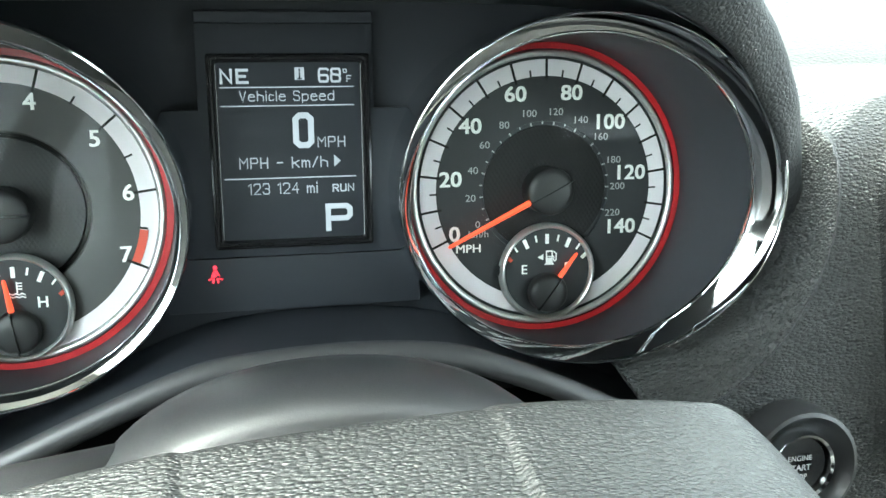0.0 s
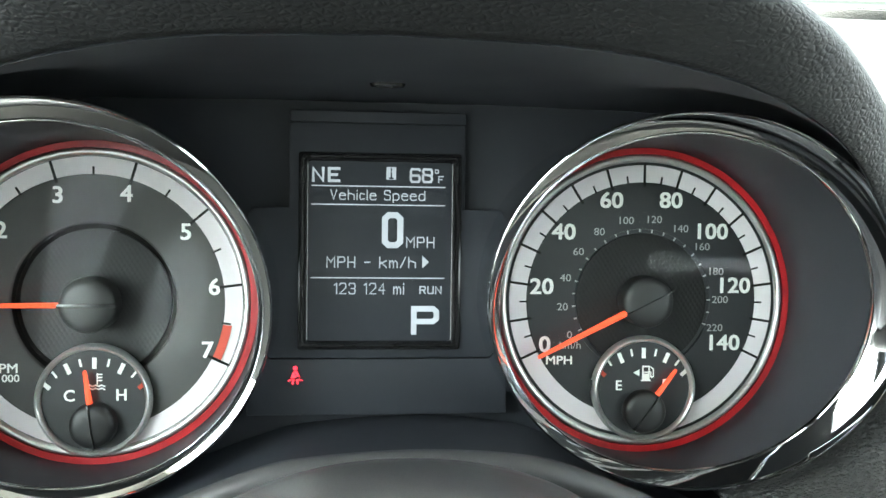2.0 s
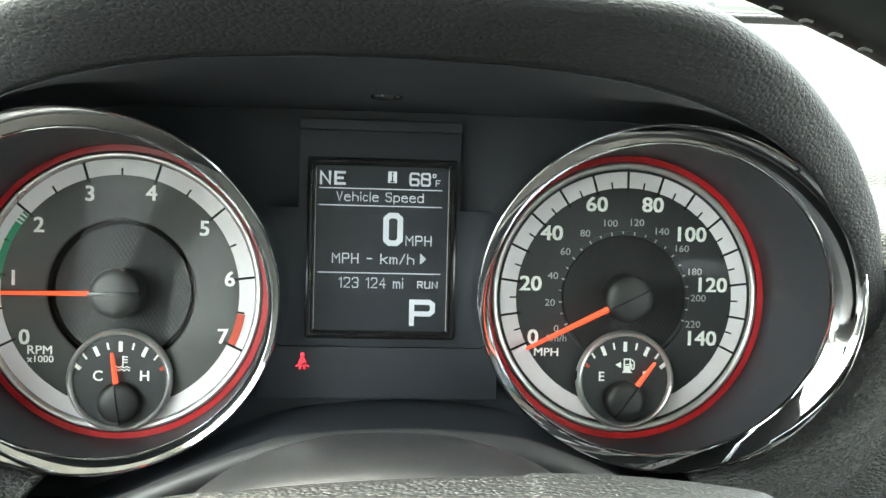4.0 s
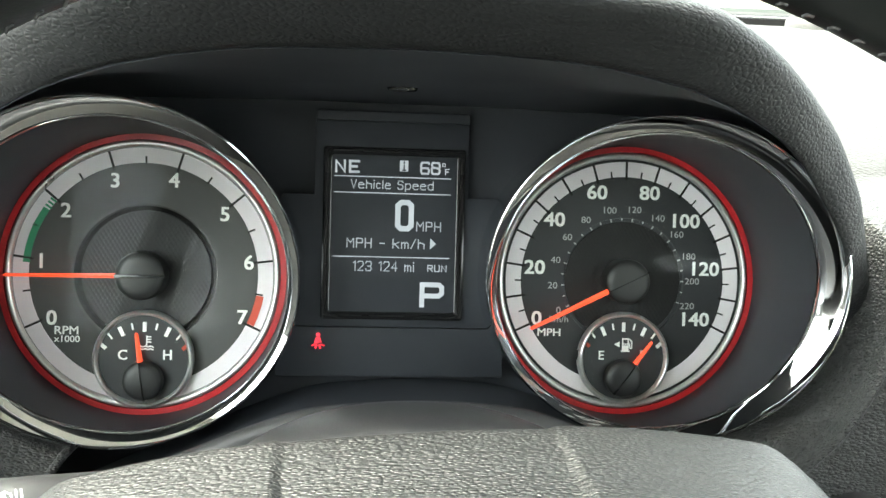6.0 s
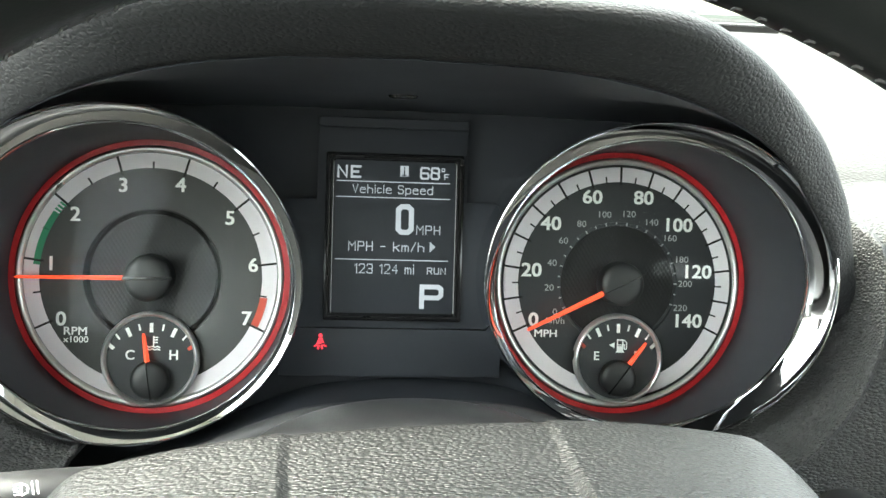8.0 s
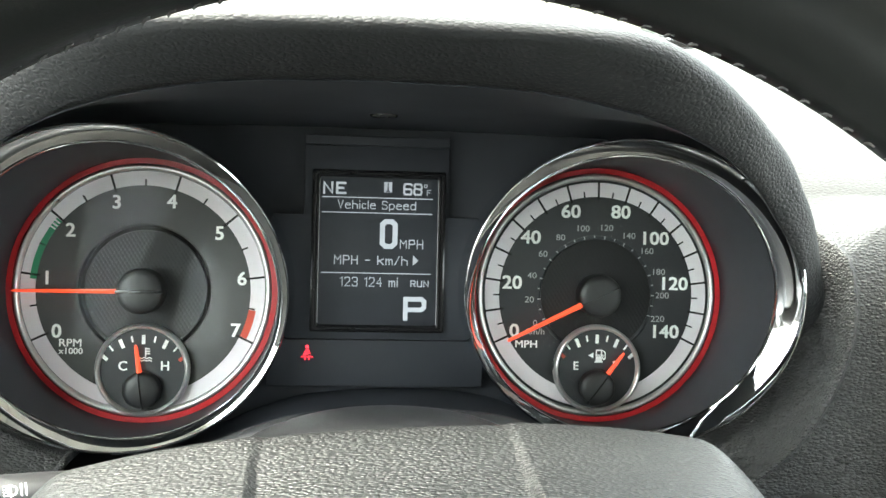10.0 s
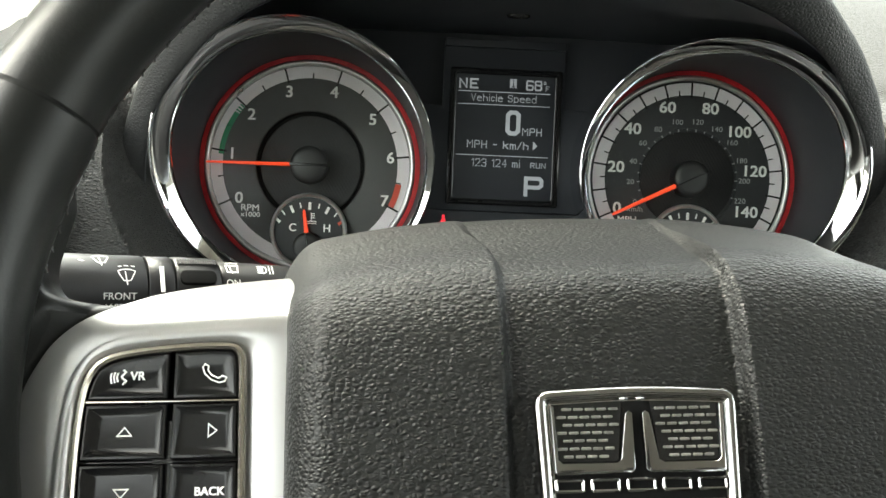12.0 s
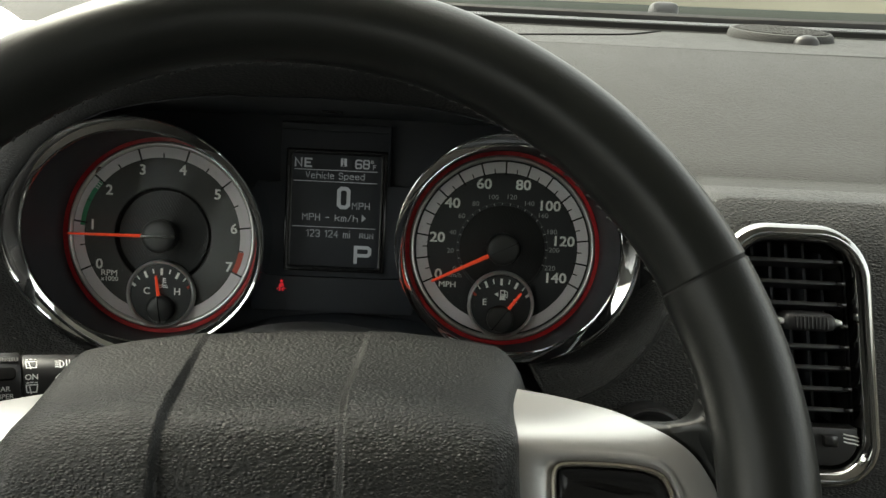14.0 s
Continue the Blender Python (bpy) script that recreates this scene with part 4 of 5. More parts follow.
part("grille_tray", loft([[(x, y + 0.03 - 0.05 * ((x - 0.2) / 0.7) ** 2, z) for x in np.linspace(-0.40, 0.93, 40)] for y, z in ((0.360, 0.2050), (0.362, 0.2110), (0.392, 0.2195), (0.394, 0.212))], closed=False), M_CAVITY, grille)
bm = bmesh.new()
for k in range(430):
    x = -0.39 + k * 0.00303
    y = 0.03 - 0.05 * ((x - 0.2) / 0.7) ** 2
    row = box(x - 0.0009, x + 0.0009, 0.362 + y, 0.392 + y, -0.003, 0.0016)
    for v in row.verts:
        v.co.z += 0.2110 + (v.co.y - y - 0.362) * 0.283
    row.verts.index_update()
    base = [bm.verts.new(v.co) for v in row.verts]
    for f in row.faces:
        bm.faces.new([base[v.index] for v in f.verts])
    row.free()
tagged(part("grille_ribs", bm, M_BLACK, grille), kind="stuff")

leaf = thing("leaflet", "white and green printed leaflet lying on the dashboard corner", "leaflet", (-0.24, 0.15, 0.10))
LQ = [(-0.284, 0.052, 0.0735), (-0.150, 0.075, 0.1010), (-0.150, 0.290, 0.185), (-0.338, 0.242, 0.166)]


def sheet(u0, u1, v0, v1, lift, nu=24, nv=8):
    def at(u, v):
        a, b, c, d = (Vector(q) for q in LQ)
        v *= 1 - float(np.interp(u, (0.0, 0.13, 0.25, 0.38, 0.75, 1.0), (0.0, 0.19, 0.19, 0.08, 0.03, 0.0)))
        p = (a * (1 - u) + b * u) * (1 - v) + (d * (1 - u) + c * u) * v
        return p + Vector((0, 0, lift + 0.003 * math.sin(3 * u + 2 * v) + 0.0015 * math.sin(7 * v)))
    return [[at(u0 + (u1 - u0) * i / nu, v0 + (v1 - v0) * j / nv) for i in range(nu + 1)] for j in range(nv + 1)]


top, low = sheet(0, 1, 0, 1, 0.0008), sheet(0, 1, 0, 1, 0.0)
bm = loft(top, closed=False)
loft(low, closed=False, bm=bm)
part("paper_sheet", bm, M_PAPER, leaf)
for u0, u1, v0, v1 in ((0.12, 1.0, 0.035, 0.19), (0.19, 0.42, 0.40, 0.435), (0.34, 1.0, 0.92, 0.985)):
    part("printed_band", loft(sheet(u0, u1, v0, v1, 0.0022, 12, 3), closed=False), M_PAPERGREEN, leaf, "bright green printed band")


# ---- steering wheel ----
# Modelled in its own plane: x right, y up, z towards the driver.
WHEEL_TILT, WHEEL_TURN = 16.4, 3.0
wheel = thing("steering_wheel", "black leather steering wheel with silver spokes and buttons", "steering wheel",
              m=pose(-0.0022, -0.2799, -0.0757, 90 - WHEEL_TILT, 0, 0) @ pose(0, 0, 0, 0, 0, WHEEL_TURN))
R_RIM, R_GRIP = 0.1737, 0.0160
SEAM = 25.7


def rim_ring(deg, grow=1.0):
    a = radians(deg)
    low = ease(math.sin(radians(SEAM)) + 0.02 - math.sin(a), 0.0, 0.05)
    ri, ro = R_GRIP * (1.0 + 0.10 * low) * grow, R_GRIP * grow
    ring = []
    for k in range(28):
        b = 2 * math.pi * k / 28
        r = R_RIM + (ro if math.cos(b) > 0 else ri) * math.cos(b)
        ring.append((r * math.cos(a), r * math.sin(a), ro * 1.02 * math.sin(b)))
    return ring


def arc_part(name, d0, d1, step, label):
    k = max(2, int((d1 - d0) / step))
    return part(name, loft([rim_ring(d0 + (d1 - d0) * i / k) for i in range(k + 1)]), M_RIM, wheel, label, 60)


upper = arc_part("rim_upper", SEAM + 0.25, 180 - SEAM - 0.25, 2.0, "smooth black leather rim")
lower = arc_part("rim_lower", 180 - SEAM + 0.25, 360 + SEAM - 0.25, 2.5, "black leather grip")
for s in (SEAM, 180 - SEAM):
    part("rim_seam", loft([rim_ring(s - 0.35, 0.985), rim_ring(s, 0.965), rim_ring(s + 0.35, 0.985)]), M_INK, wheel, "leather seam")
# Hand stitching along the inner edge.
st = tube([(-0.0011, 0.0004, -0.0004), (0, 0, 0.0001), (0.0011, -0.0004, -0.0004)], [0.0003, 0.0005, 0.0003], 6)
st_me = bpy.data.meshes.new("stitch")
st.to_mesh(st_me)
st.free()
st_me.materials.append(M_STITCH)
COUNT = 62
step = (180 - 2 * SEAM - 4) / (COUNT - 1)
runs = [(upper, SEAM + 2 + step * k) for k in range(COUNT)] + [(lower, SEAM - 2 - step * k) for k in range(8)] + [(lower, 180 - SEAM + 2 + step * k) for k in range(8)]
for sleeve, d in runs:
    a = radians(d)
    b = radians(196)
    r = R_RIM + (R_GRIP * (1.0 if sleeve is upper else 1.1) + 0.0001) * math.cos(b)
    ob = new("stitch", st_me)
    ob.parent = sleeve
    ob.matrix_local = Matrix.Translation((r * math.cos(a), r * math.sin(a), (R_GRIP * 1.02 + 0.0001) * math.sin(b))) @ pose(0, 0, 0, 0, 0, d + 90) @ pose(0, 0, 0, 90, 0, 12)

# The airbag cover: a deep cushion that rolls back over its top, with a sunken middle band.
HW = 0.0895
HUB = curve([(-0.108, -0.030), (-0.104, -0.008), (-0.090, 0.006), (-0.060, 0.0105), (-0.025, 0.0118), (0.004, 0.0112), (0.018, 0.0085), (0.0290, 0.0020), (0.0365, -0.0085), (0.0425, -0.0220), (0.0490, -0.0380), (0.0560, -0.0560), (0.0640, -0.0740), (0.0670, -0.0830), (0.0640, -0.0890), (0.050, -0.092)], 76)


def hub_row(u, d):
    row = []
    for x in xs:
        e = HW - abs(x)
        q = 1 - min(1, e / 0.013)
        roll = 1 - math.sqrt(max(0, 1 - q * q))
        top = ease(u, -0.01, 0.05)
        back = ease(-d, 0.0, 0.08)
        drop = 0.0110 * (abs(x) / HW) ** 2.4 * top + 0.024 * roll * top * (0.35 + 0.65 * back)
        band = (ease(x, -0.0338, -0.0308) * (1 - ease(x, 0.0268, 0.0302))) * (1 - 0.85 * back)
        sink = 0.0046 * band
        n1, n2 = (ease(u, 0.01, 0.045), 1 - ease(u, 0.01, 0.045))
        row.append((x * (1 + 0.14 * back), u - drop - sink * n1, d - 0.019 * roll * n2 - 0.0015 * (x / HW) ** 2 - sink * n2))
    s = 1 + 0.14 * ease(-d, 0.0, 0.08)
    return [(-HW * s, row[0][1], min(-0.05, row[0][2] - 0.004))] + row + [(HW * s, row[-1][1], min(-0.05, row[-1][2] - 0.004))]


xs = sorted(set([round(v, 5) for v in [*(-HW + 0.013 * np.linspace(0, 1, 14) ** 2), *np.linspace(-HW + 0.013, HW - 0.013, 74), *(HW - 0.013 * np.linspace(0, 1, 14) ** 2),
                                        *np.linspace(-0.0340, -0.0306, 9), *np.linspace(0.0266, 0.0304, 9)]]))
part("airbag_cover", loft([hub_row(u, d) for u, d in HUB], closed=False), M_HUB, wheel, "pebble-grained black airbag cover", 50)
part("hub_back", box(-0.06, 0.06, -0.08, 0.028, -0.075, -0.040, 0.008), M_BLACK, wheel)

# The badge: a chrome frame with two bars over a woven ground.
badge = thing("wheel_badge", "chrome-framed badge on the steering wheel centre", "badge", m=pose(-0.0022, -0.2799, -0.0757, 90 - WHEEL_TILT, 0, 0) @ pose(0, 0, 0, 0, 0, WHEEL_TURN) @ pose(-0.0009, -0.0238, 0.0098))
bz = lambda x, y, z: (x, z, -y)
CORNERS = [(-0.0242, -0.0200, 0.0015), (0.0242, -0.0200, 0.0015), (0.0256, 0.0184, 0.0042), (0.0, 0.0196, 0.030), (-0.0256, 0.0184, 0.0042)]


def filleted(corners, n=7):
    """An outline with its corners rounded: x, y and radius of cut at each."""
    out = []
    for i, (x, y, r) in enumerate(corners):
        p = Vector((x, y))
        a, b = (Vector(corners[k % len(corners)][:2]) - p for k in (i - 1, i + 1))
        q0, q1 = p + a.normalized() * min(r, a.length * 0.45), p + b.normalized() * min(r, b.length * 0.45)
        for k in range(n):
            f = k / (n - 1)
            v = q0 * (1 - f) ** 2 + p * 2 * f * (1 - f) + q1 * f * f
            out.append((v.x, v.y))
    return out


OUT = filleted(CORNERS)


def bar(name, poly, z0, z1, bev, mat, parent, label=""):
    return part(name, prism(poly, -z0, -z1, bev, bz), mat, parent, label, 30)


bar("badge_ground", inset(OUT, 0.0008), 0.0, 0.0008, 0.0, M_CAVITY, badge, "dark badge ground")
part("badge_frame", loft([[(x, u, d) for x, u in inset(OUT, e)] for e, d in ((0.0, 0.0), (0.0, 0.0012), (0.0003, 0.0020), (0.0010, 0.0026), (0.0018, 0.0027), (0.0028, 0.0021), (0.0034, 0.0013), (0.0037, 0.0013), (0.0039, 0.0008))]), M_DIM_CHROME, badge, "bright chrome frame", 40)
for s in (-1, 1):
    q = [(s * 0.0212, 0.0150), (s * 0.0035, 0.0158), (s * 0.0052, 0.0010), (s * 0.0205, 0.0012)]
    q = q if s < 0 else q[::-1]
    grounds = bar("woven_ground", q[::-1] if sum(q[i][0] * q[(i + 1) % 4][1] - q[(i + 1) % 4][0] * q[i][1] for i in range(4)) < 0 else q, 0.0008, 0.0012, 0.0, M_GLOSS, badge, "dark woven inset")
    for r in range(7):
        for c in range(6):
            x0 = s * (0.0058 + c * 0.0029 + (0.0014 if r % 2 else 0))
            u0 = 0.0024 + r * 0.0019
            if abs(x0) < 0.0047 + 0.0012 * (r < 4) or abs(x0) > 0.0195:
                continue
            part("weave_strand", box(x0 - 0.0012, x0 + 0.0012, u0 - 0.0004, u0 + 0.0003, 0.0010, 0.0019, 0.0003, 2), M_DOOR, grounds)
    blade = [(s * 0.0011, 0.0126), (s * 0.0021, 0.0133), (s * 0.0031, 0.0126), (s * 0.0048, 0.0016), (s * 0.0060, 0.0009), (s * 0.0190, 0.0009), (s * 0.0200, 0.0018), (s * 0.0206, 0.0146), (s * 0.0216, 0.0148), (s * 0.0212, -0.0014), (s * 0.0204, -0.0021), (s * 0.0022, -0.0017), (s * 0.0012, -0.0008)]
    if sum(blade[i - 1][0] * blade[i][1] - blade[i][0] * blade[i - 1][1] for i in range(len(blade))) < 0:
        blade = blade[::-1]
    bar("badge_blade", blade, 0.0008, 0.0026, 0.0005, M_DIM_CHROME, badge, "tapered chrome stripe")
for k in range(5):
    x = -0.0176 + k * 0.0088
    part("badge_bar", loft([[(px, pu, d) for px, pu in inset(rounded(0.0074, 0.0034, 0.0008, 3, x, -0.0045), e)] for e, d in ((0, 0.0008), (0, 0.0018), (0.0004, 0.0021), (0.0008, 0.0018), (0.0009, 0.0009))]), M_DIM_CHROME, badge, "plain chrome bar")
part("badge_rule", box(-0.0205, 0.0205, -0.0088, -0.0080, 0.0008, 0.0018, 0.0003), M_DIM_CHROME, badge)

# Spokes: silver trim round a key pad, leather thumb rests outside it.
TRIM = [(0.074, 0.0430), (0.088, 0.0402), (0.100, 0.0376), (0.114, 0.0338), (0.128, 0.0288), (0.137, 0.0238), (0.1448, 0.0189), (0.1515, 0.0129), (0.1561, 0.0060), (0.1595, -0.0020), (0.1615, -0.0150), (0.1620, -0.0330), (0.1610, -0.0550), (0.1570, -0.0760), (0.146, -0.0920), (0.122, -0.1000), (0.098, -0.1020), (0.074, -0.1020)]
FACE = [(0.074, 0.0170), (0.088, 0.0167), (0.100, 0.0161), (0.113, 0.0152), (0.124, 0.0143), (0.132, 0.0135), (0.1378, 0.0118), (0.1425, 0.0086), (0.1455, 0.0040), (0.1474, -0.0017), (0.1488, -0.0140), (0.1492, -0.0330), (0.1482, -0.0540), (0.1455, -0.0740), (0.138, -0.0855), (0.118, -0.0900), (0.098, -0.0915), (0.074, -0.0915)]
PAD = [(0.1005, 0.0040), (0.1012, 0.0085), (0.1037, 0.0108), (0.109, 0.0112), (0.1156, 0.0110), (0.126, 0.0102), (0.1350, 0.0087), (0.1400, 0.0062), (0.1427, 0.0018), (0.1440, -0.0040), (0.1447, -0.0140), (0.1448, -0.0300), (0.1440, -0.0500), (0.141, -0.0680), (0.134, -0.0760), (0.118, -0.0790), (0.104, -0.0790), (0.0990, -0.0740)]
BACK_D = [-0.062, -0.058, -0.051, -0.040, -0.028, -0.0190, -0.0130, -0.0108, -0.0106, -0.0106, -0.0106, -0.0106, -0.0106, -0.0110, -0.0125, -0.0125, -0.0125, -0.0125]
ROWS_U = [(0.0125, -0.0036), (-0.0050, -0.0192), (-0.0204, -0.0350), (-0.0362, -0.0510), (-0.0524, -0.0780)]
MARKS = {-1: [["VR", "phone"], ["up", "next"], ["down", "BACK"], ["", ""], ["", ""]], 1: [["", ""], ["ON/OFF", "RES +"], ["CANCEL", "SET -"], ["", ""], ["", ""]]}


def clip_poly(poly, axis, limit, keep_less):
    """The part of an outline on one side of a line."""
    out = []
    for i, p in enumerate(poly):
        q = poly[(i + 1) % len(poly)]
        ip, iq = ((v[axis] < limit) == keep_less for v in (p, q))
        if ip:
            out.append(p)
        if ip != iq:
            f = (limit - p[axis]) / (q[axis] - p[axis])
            out.append((p[0] + f * (q[0] - p[0]), p[1] + f * (q[1] - p[1])))
    return out


def glyph(kind, x, u, z, parent):
    to = pose(x, u, z)
    if kind in ("up", "down", "next"):
        tri = {"up": [(-0.0022, -0.0012), (0.0022, -0.0012), (0, 0.0014)], "down": [(-0.0022, 0.0012), (0, -0.0014), (0.0022, 0.0012)], "next": [(-0.0010, -0.0020), (0.0016, 0), (-0.0010, 0.0020)]}[kind]
        bm = loft([[(p[0] * k, p[1] * k, 0) for p in tri] for k in (1.0, 0.68)])
        bm.transform(to)
        part("arrow_mark", bm, M_PRINT, parent)
    elif kind == "phone":
        pts = [(-0.0030, 0.0022), (-0.0024, 0.0004), (-0.0006, -0.0012), (0.0014, -0.0020), (0.0030, -0.0016), (0.0034, -0.0006), (0.0022, -0.0002), (0.0012, -0.0008), (-0.0006, 0.0001), (-0.0016, 0.0014), (-0.0014, 0.0024), (-0.0024, 0.0030), (-0.0030, 0.0022)]
        bm = bmesh.new()
        strokes([pts], 0, 0, 1, 1, 0.0004, 0, bm)
        bm.transform(to @ pose(0, 0, 0, -90, 0, 0))
        part("phone_mark", bm, M_PRINT, parent)
    elif kind:
        dx = 0.0026 if kind == "VR" else 0.0
        lettering(kind, 0.0032 if kind == "VR" else 0.0030, M_PRINT, parent, to @ pose(dx, 0 if kind != "ON/OFF" else -0.001, 0), 0.0001)
        if kind == "VR":
            bm = bmesh.new()
            strokes([[(0, 0), (0.001, 0.0012), (0.0004, 0.0018)], [(0.0002, -0.0004), (0.0012, -0.0012), (0.0004, -0.002)], [(-0.0010, 0.0008), (-0.0013, -0.0002), (-0.0010, -0.0012)], [(-0.0018, 0.0010), (-0.0021, -0.0002), (-0.0018, -0.0014)], [(-0.0026, 0.0012), (-0.0029, -0.0002), (-0.0026, -0.0016)]], 0, 0, 1, 1, 0.0005, 0, bm)
            bm.transform(to @ pose(-0.0016, 0, 0, -90, 0, 0))
            part("voice_mark", bm, M_PRINT, parent)
        if kind == "ON/OFF":
            bm = loft([[(r * math.cos(a), r * math.sin(a) + 0.0026, 0) for a in [2 * math.pi * i / 20 for i in range(20)]] for r in (0.0017, 0.0012)])
            bm.transform(to)
            part("cruise_mark", bm, M_PRINT, parent)


for s in (-1, 1):
    def at(poly, d):
        return [(s * x, u, d(x, u) if callable(d) else d) for x, u in poly]
    smooth = lambda p: curve(p, 86)

    def skin(f, drop=0.0):
        """A ring of the trim, f running from its back edge (0) over the face edge (1) to the key pad (2)."""
        a, b, g = (TRIM, FACE, f) if f <= 1 else (FACE, PAD, f - 1)
        ring = []
        for p, q, dz in zip(a, b, BACK_D):
            d = dz + (-0.0092 - dz) * (1 - (1 - f) ** 1.6) if f <= 1 else -0.0092 + 0.0008 * math.sin(math.pi * g) - 0.0022 * g ** 6
            ring.append((s * (p[0] + (q[0] - p[0]) * g), p[1] + (q[1] - p[1]) * g, d - drop))
        return smooth(ring)

    rings = [skin(0.0, 0.008), skin(0.0, 0.0008)] + [skin(f) for f in (0.015, 0.15, 0.32, 0.5, 0.64, 0.76, 0.86, 0.94, 1.0, 1.1, 1.3, 1.6, 1.85, 1.95, 2.0)]
    spoke = part("spoke_trim", loft(rings), M_SATIN, wheel, "satin silver spoke trim", 50)
    pad_c = smooth(PAD)[::-1]
    frame_r = [at(pad_c, -0.0120)] + [at(inset(pad_c, e), d) for e, d in ((-0.0003, -0.0098), (0.0002, -0.0088), (0.0010, -0.0086), (0.0017, -0.0092), (0.0020, -0.0120))]
    part("key_frame", loft(frame_r), M_BRONZE, spoke, "thin warm chrome key frame", 40)
    keys = part("key_pad", loft([at(pad_c, -0.013), at(inset(pad_c, 0.02), -0.0128)]), M_CAVITY, spoke)
    pad_in = inset(pad_c, 0.0022)
    for r, (u1, u0) in enumerate(ROWS_U):
        part("key_divider", box(min(s * 0.1005, s * 0.1430), max(s * 0.1005, s * 0.1430), u0 - 0.0009, u0 - 0.0004, -0.013, -0.0096 if r == 0 else -0.0118, 0.0002), M_BRONZE if r == 0 else M_GLOSS, spoke)
        for c, (x0, x1) in enumerate(((0.0900, 0.150),) if s > 0 and r == 0 else ((0.1208, 0.150), (0.0900, 0.1194))):
            q = clip_poly(clip_poly(clip_poly(clip_poly(pad_in, 0, x0, False), 0, x1, True), 1, u0, False), 1, u1, True)
            if len(q) < 3:
                continue
            area = sum(q[i][0] * q[(i + 1) % len(q)][1] - q[(i + 1) % len(q)][0] * q[i][1] for i in range(len(q)))
            if area < 0:
                q = q[::-1]
            bm = loft([at(inset(q, e), d) for e, d in ((0.0, -0.013), (0.0, -0.0100), (0.0004, -0.0094), (0.0012, -0.0093), (0.0030, -0.0102), (0.0045, -0.0103))], cap1=True)
            key = part("key", bm, M_KEY, spoke, "glossy black key", 40)
            mark = MARKS[s][r][c if s < 0 else c]
            if mark:
                cx = sum(p[0] for p in q) / len(q)
                glyph(mark, s * (x0 + min(x1, 0.1425)) / 2 if c == 0 else s * 0.1090, (u0 + min(u1, 0.0085)) / 2, -0.0100, key)
    # Leather between trim and rim.
    upper_web = [((0.1570, 0.0640), (0.170, 0.066)), ((0.1545, 0.0545), (0.170, 0.056)), ((0.1565, 0.0441), (0.171, 0.046)), ((0.1580, 0.0359), (0.172, 0.037)), ((0.1570, 0.0300), (0.172, 0.027)),
                 ((0.1529, 0.0260), (0.171, 0.012)), ((0.1466, 0.0247), (0.162, 0.002)), ((0.1390, 0.0252), (0.150, 0.006)), ((0.1325, 0.0262), (0.137, 0.017))]
    lower_web = [((0.137, 0.0200), (0.171, 0.022)), ((0.150, 0.004), (0.171, 0.010)), ((0.153, -0.010), (0.172, -0.010)), ((0.155, -0.035), (0.172, -0.035)), ((0.154, -0.055), (0.171, -0.055)), ((0.150, -0.085), (0.166, -0.085))]
    edge = curve(TRIM, 120)

    def sunk(x, u):
        """How far the leather dips to meet the edge of the trim."""
        near = min(math.hypot(x - p[0], u - p[1]) for p in edge)
        inside = u < 0.026 and x < 0.1515 - 0.6 * max(0, u - 0.0129)
        fall = 1.0 if inside else 1 - ease(near, 0.001, 0.011)
        return 0.0065 * fall + 0.010 * (1 - ease(x, 0.130, 0.147)) * ease(u, 0.0, 0.012)

    bm = bmesh.new()
    for strip, wall in ((upper_web, True), (lower_web, False)):
        a, b = curve([p[0] for p in strip], 60), curve([p[1] for p in strip], 60)
        across = [(0.0, -0.026), (0.0, -0.0180), (0.025, -0.0145), (0.07, -0.0115), (0.14, -0.0098), (0.25, -0.0089), (0.5, -0.0085), (0.8, -0.0086), (1.0, -0.0090)]
        rows = []
        for w, d in across if wall else across[4:]:
            row = [(p[0] + (q[0] - p[0]) * w, p[1] + (q[1] - p[1]) * w) for p, q in zip(a, b)]
            rows.append([(s * x, u, d - sunk(x, u) - (0.0 if wall else 0.0004)) for x, u in row])
        loft(rows, closed=False, bm=bm)
    part("thumb_rest", bm, M_RIM, wheel, "black leather thumb rest", 60)

# ---- wiper stalk ----
stalk = thing("wiper_stalk", "black multifunction stalk with white wiper markings", "stalk", (-0.15, -0.17, -0.073))
AX0, AX1 = Vector((-0.060, -0.112, -0.072)), Vector((-0.245, -0.213, -0.0700))
DIR = (AX1 - AX0).normalized()


def stalk_ring(t, ry, rz, n=40):
    c = AX0 + (AX1 - AX0) * t
    side = DIR.cross(Vector((0, 0, 1))).normalized()
    if side.y > 0:
        side = -side
    up = side.cross(DIR) if side.cross(DIR).z > 0 else DIR.cross(side)
    out = []
    for i in range(n):
        a = 2 * math.pi * i / n
        ca, sa = math.cos(a), math.sin(a)
        out.append(c + side * ry * math.copysign(abs(ca) ** 0.85, ca) + up * rz * math.copysign(abs(sa) ** 0.85, sa))
    return out


def stalk_piece(name, secs, mat, label=""):
    return part(name, loft([stalk_ring(*s) for s in secs], cap0=True, cap1=True), mat, stalk, label, 50)


inner = stalk_piece("stalk_base", [(0.0, 0.010, 0.009), (0.12, 0.011, 0.0105), (0.30, 0.012, 0.0125), (0.412, 0.0128, 0.0134), (0.417, 0.0125, 0.0130)], M_BLACK)
rear_ring = stalk_piece("rear_wiper_ring", [(0.420, 0.0132, 0.0138), (0.424, 0.0138, 0.0146), (0.497, 0.0140, 0.0148), (0.501, 0.0136, 0.0142)], M_BLACK, "ribbed rear wiper ring")
middle = stalk_piece("marker_ring", [(0.505, 0.0137, 0.0143), (0.508, 0.0141, 0.0147), (0.546, 0.0142, 0.0148), (0.549, 0.0138, 0.0143)], M_BLACK)
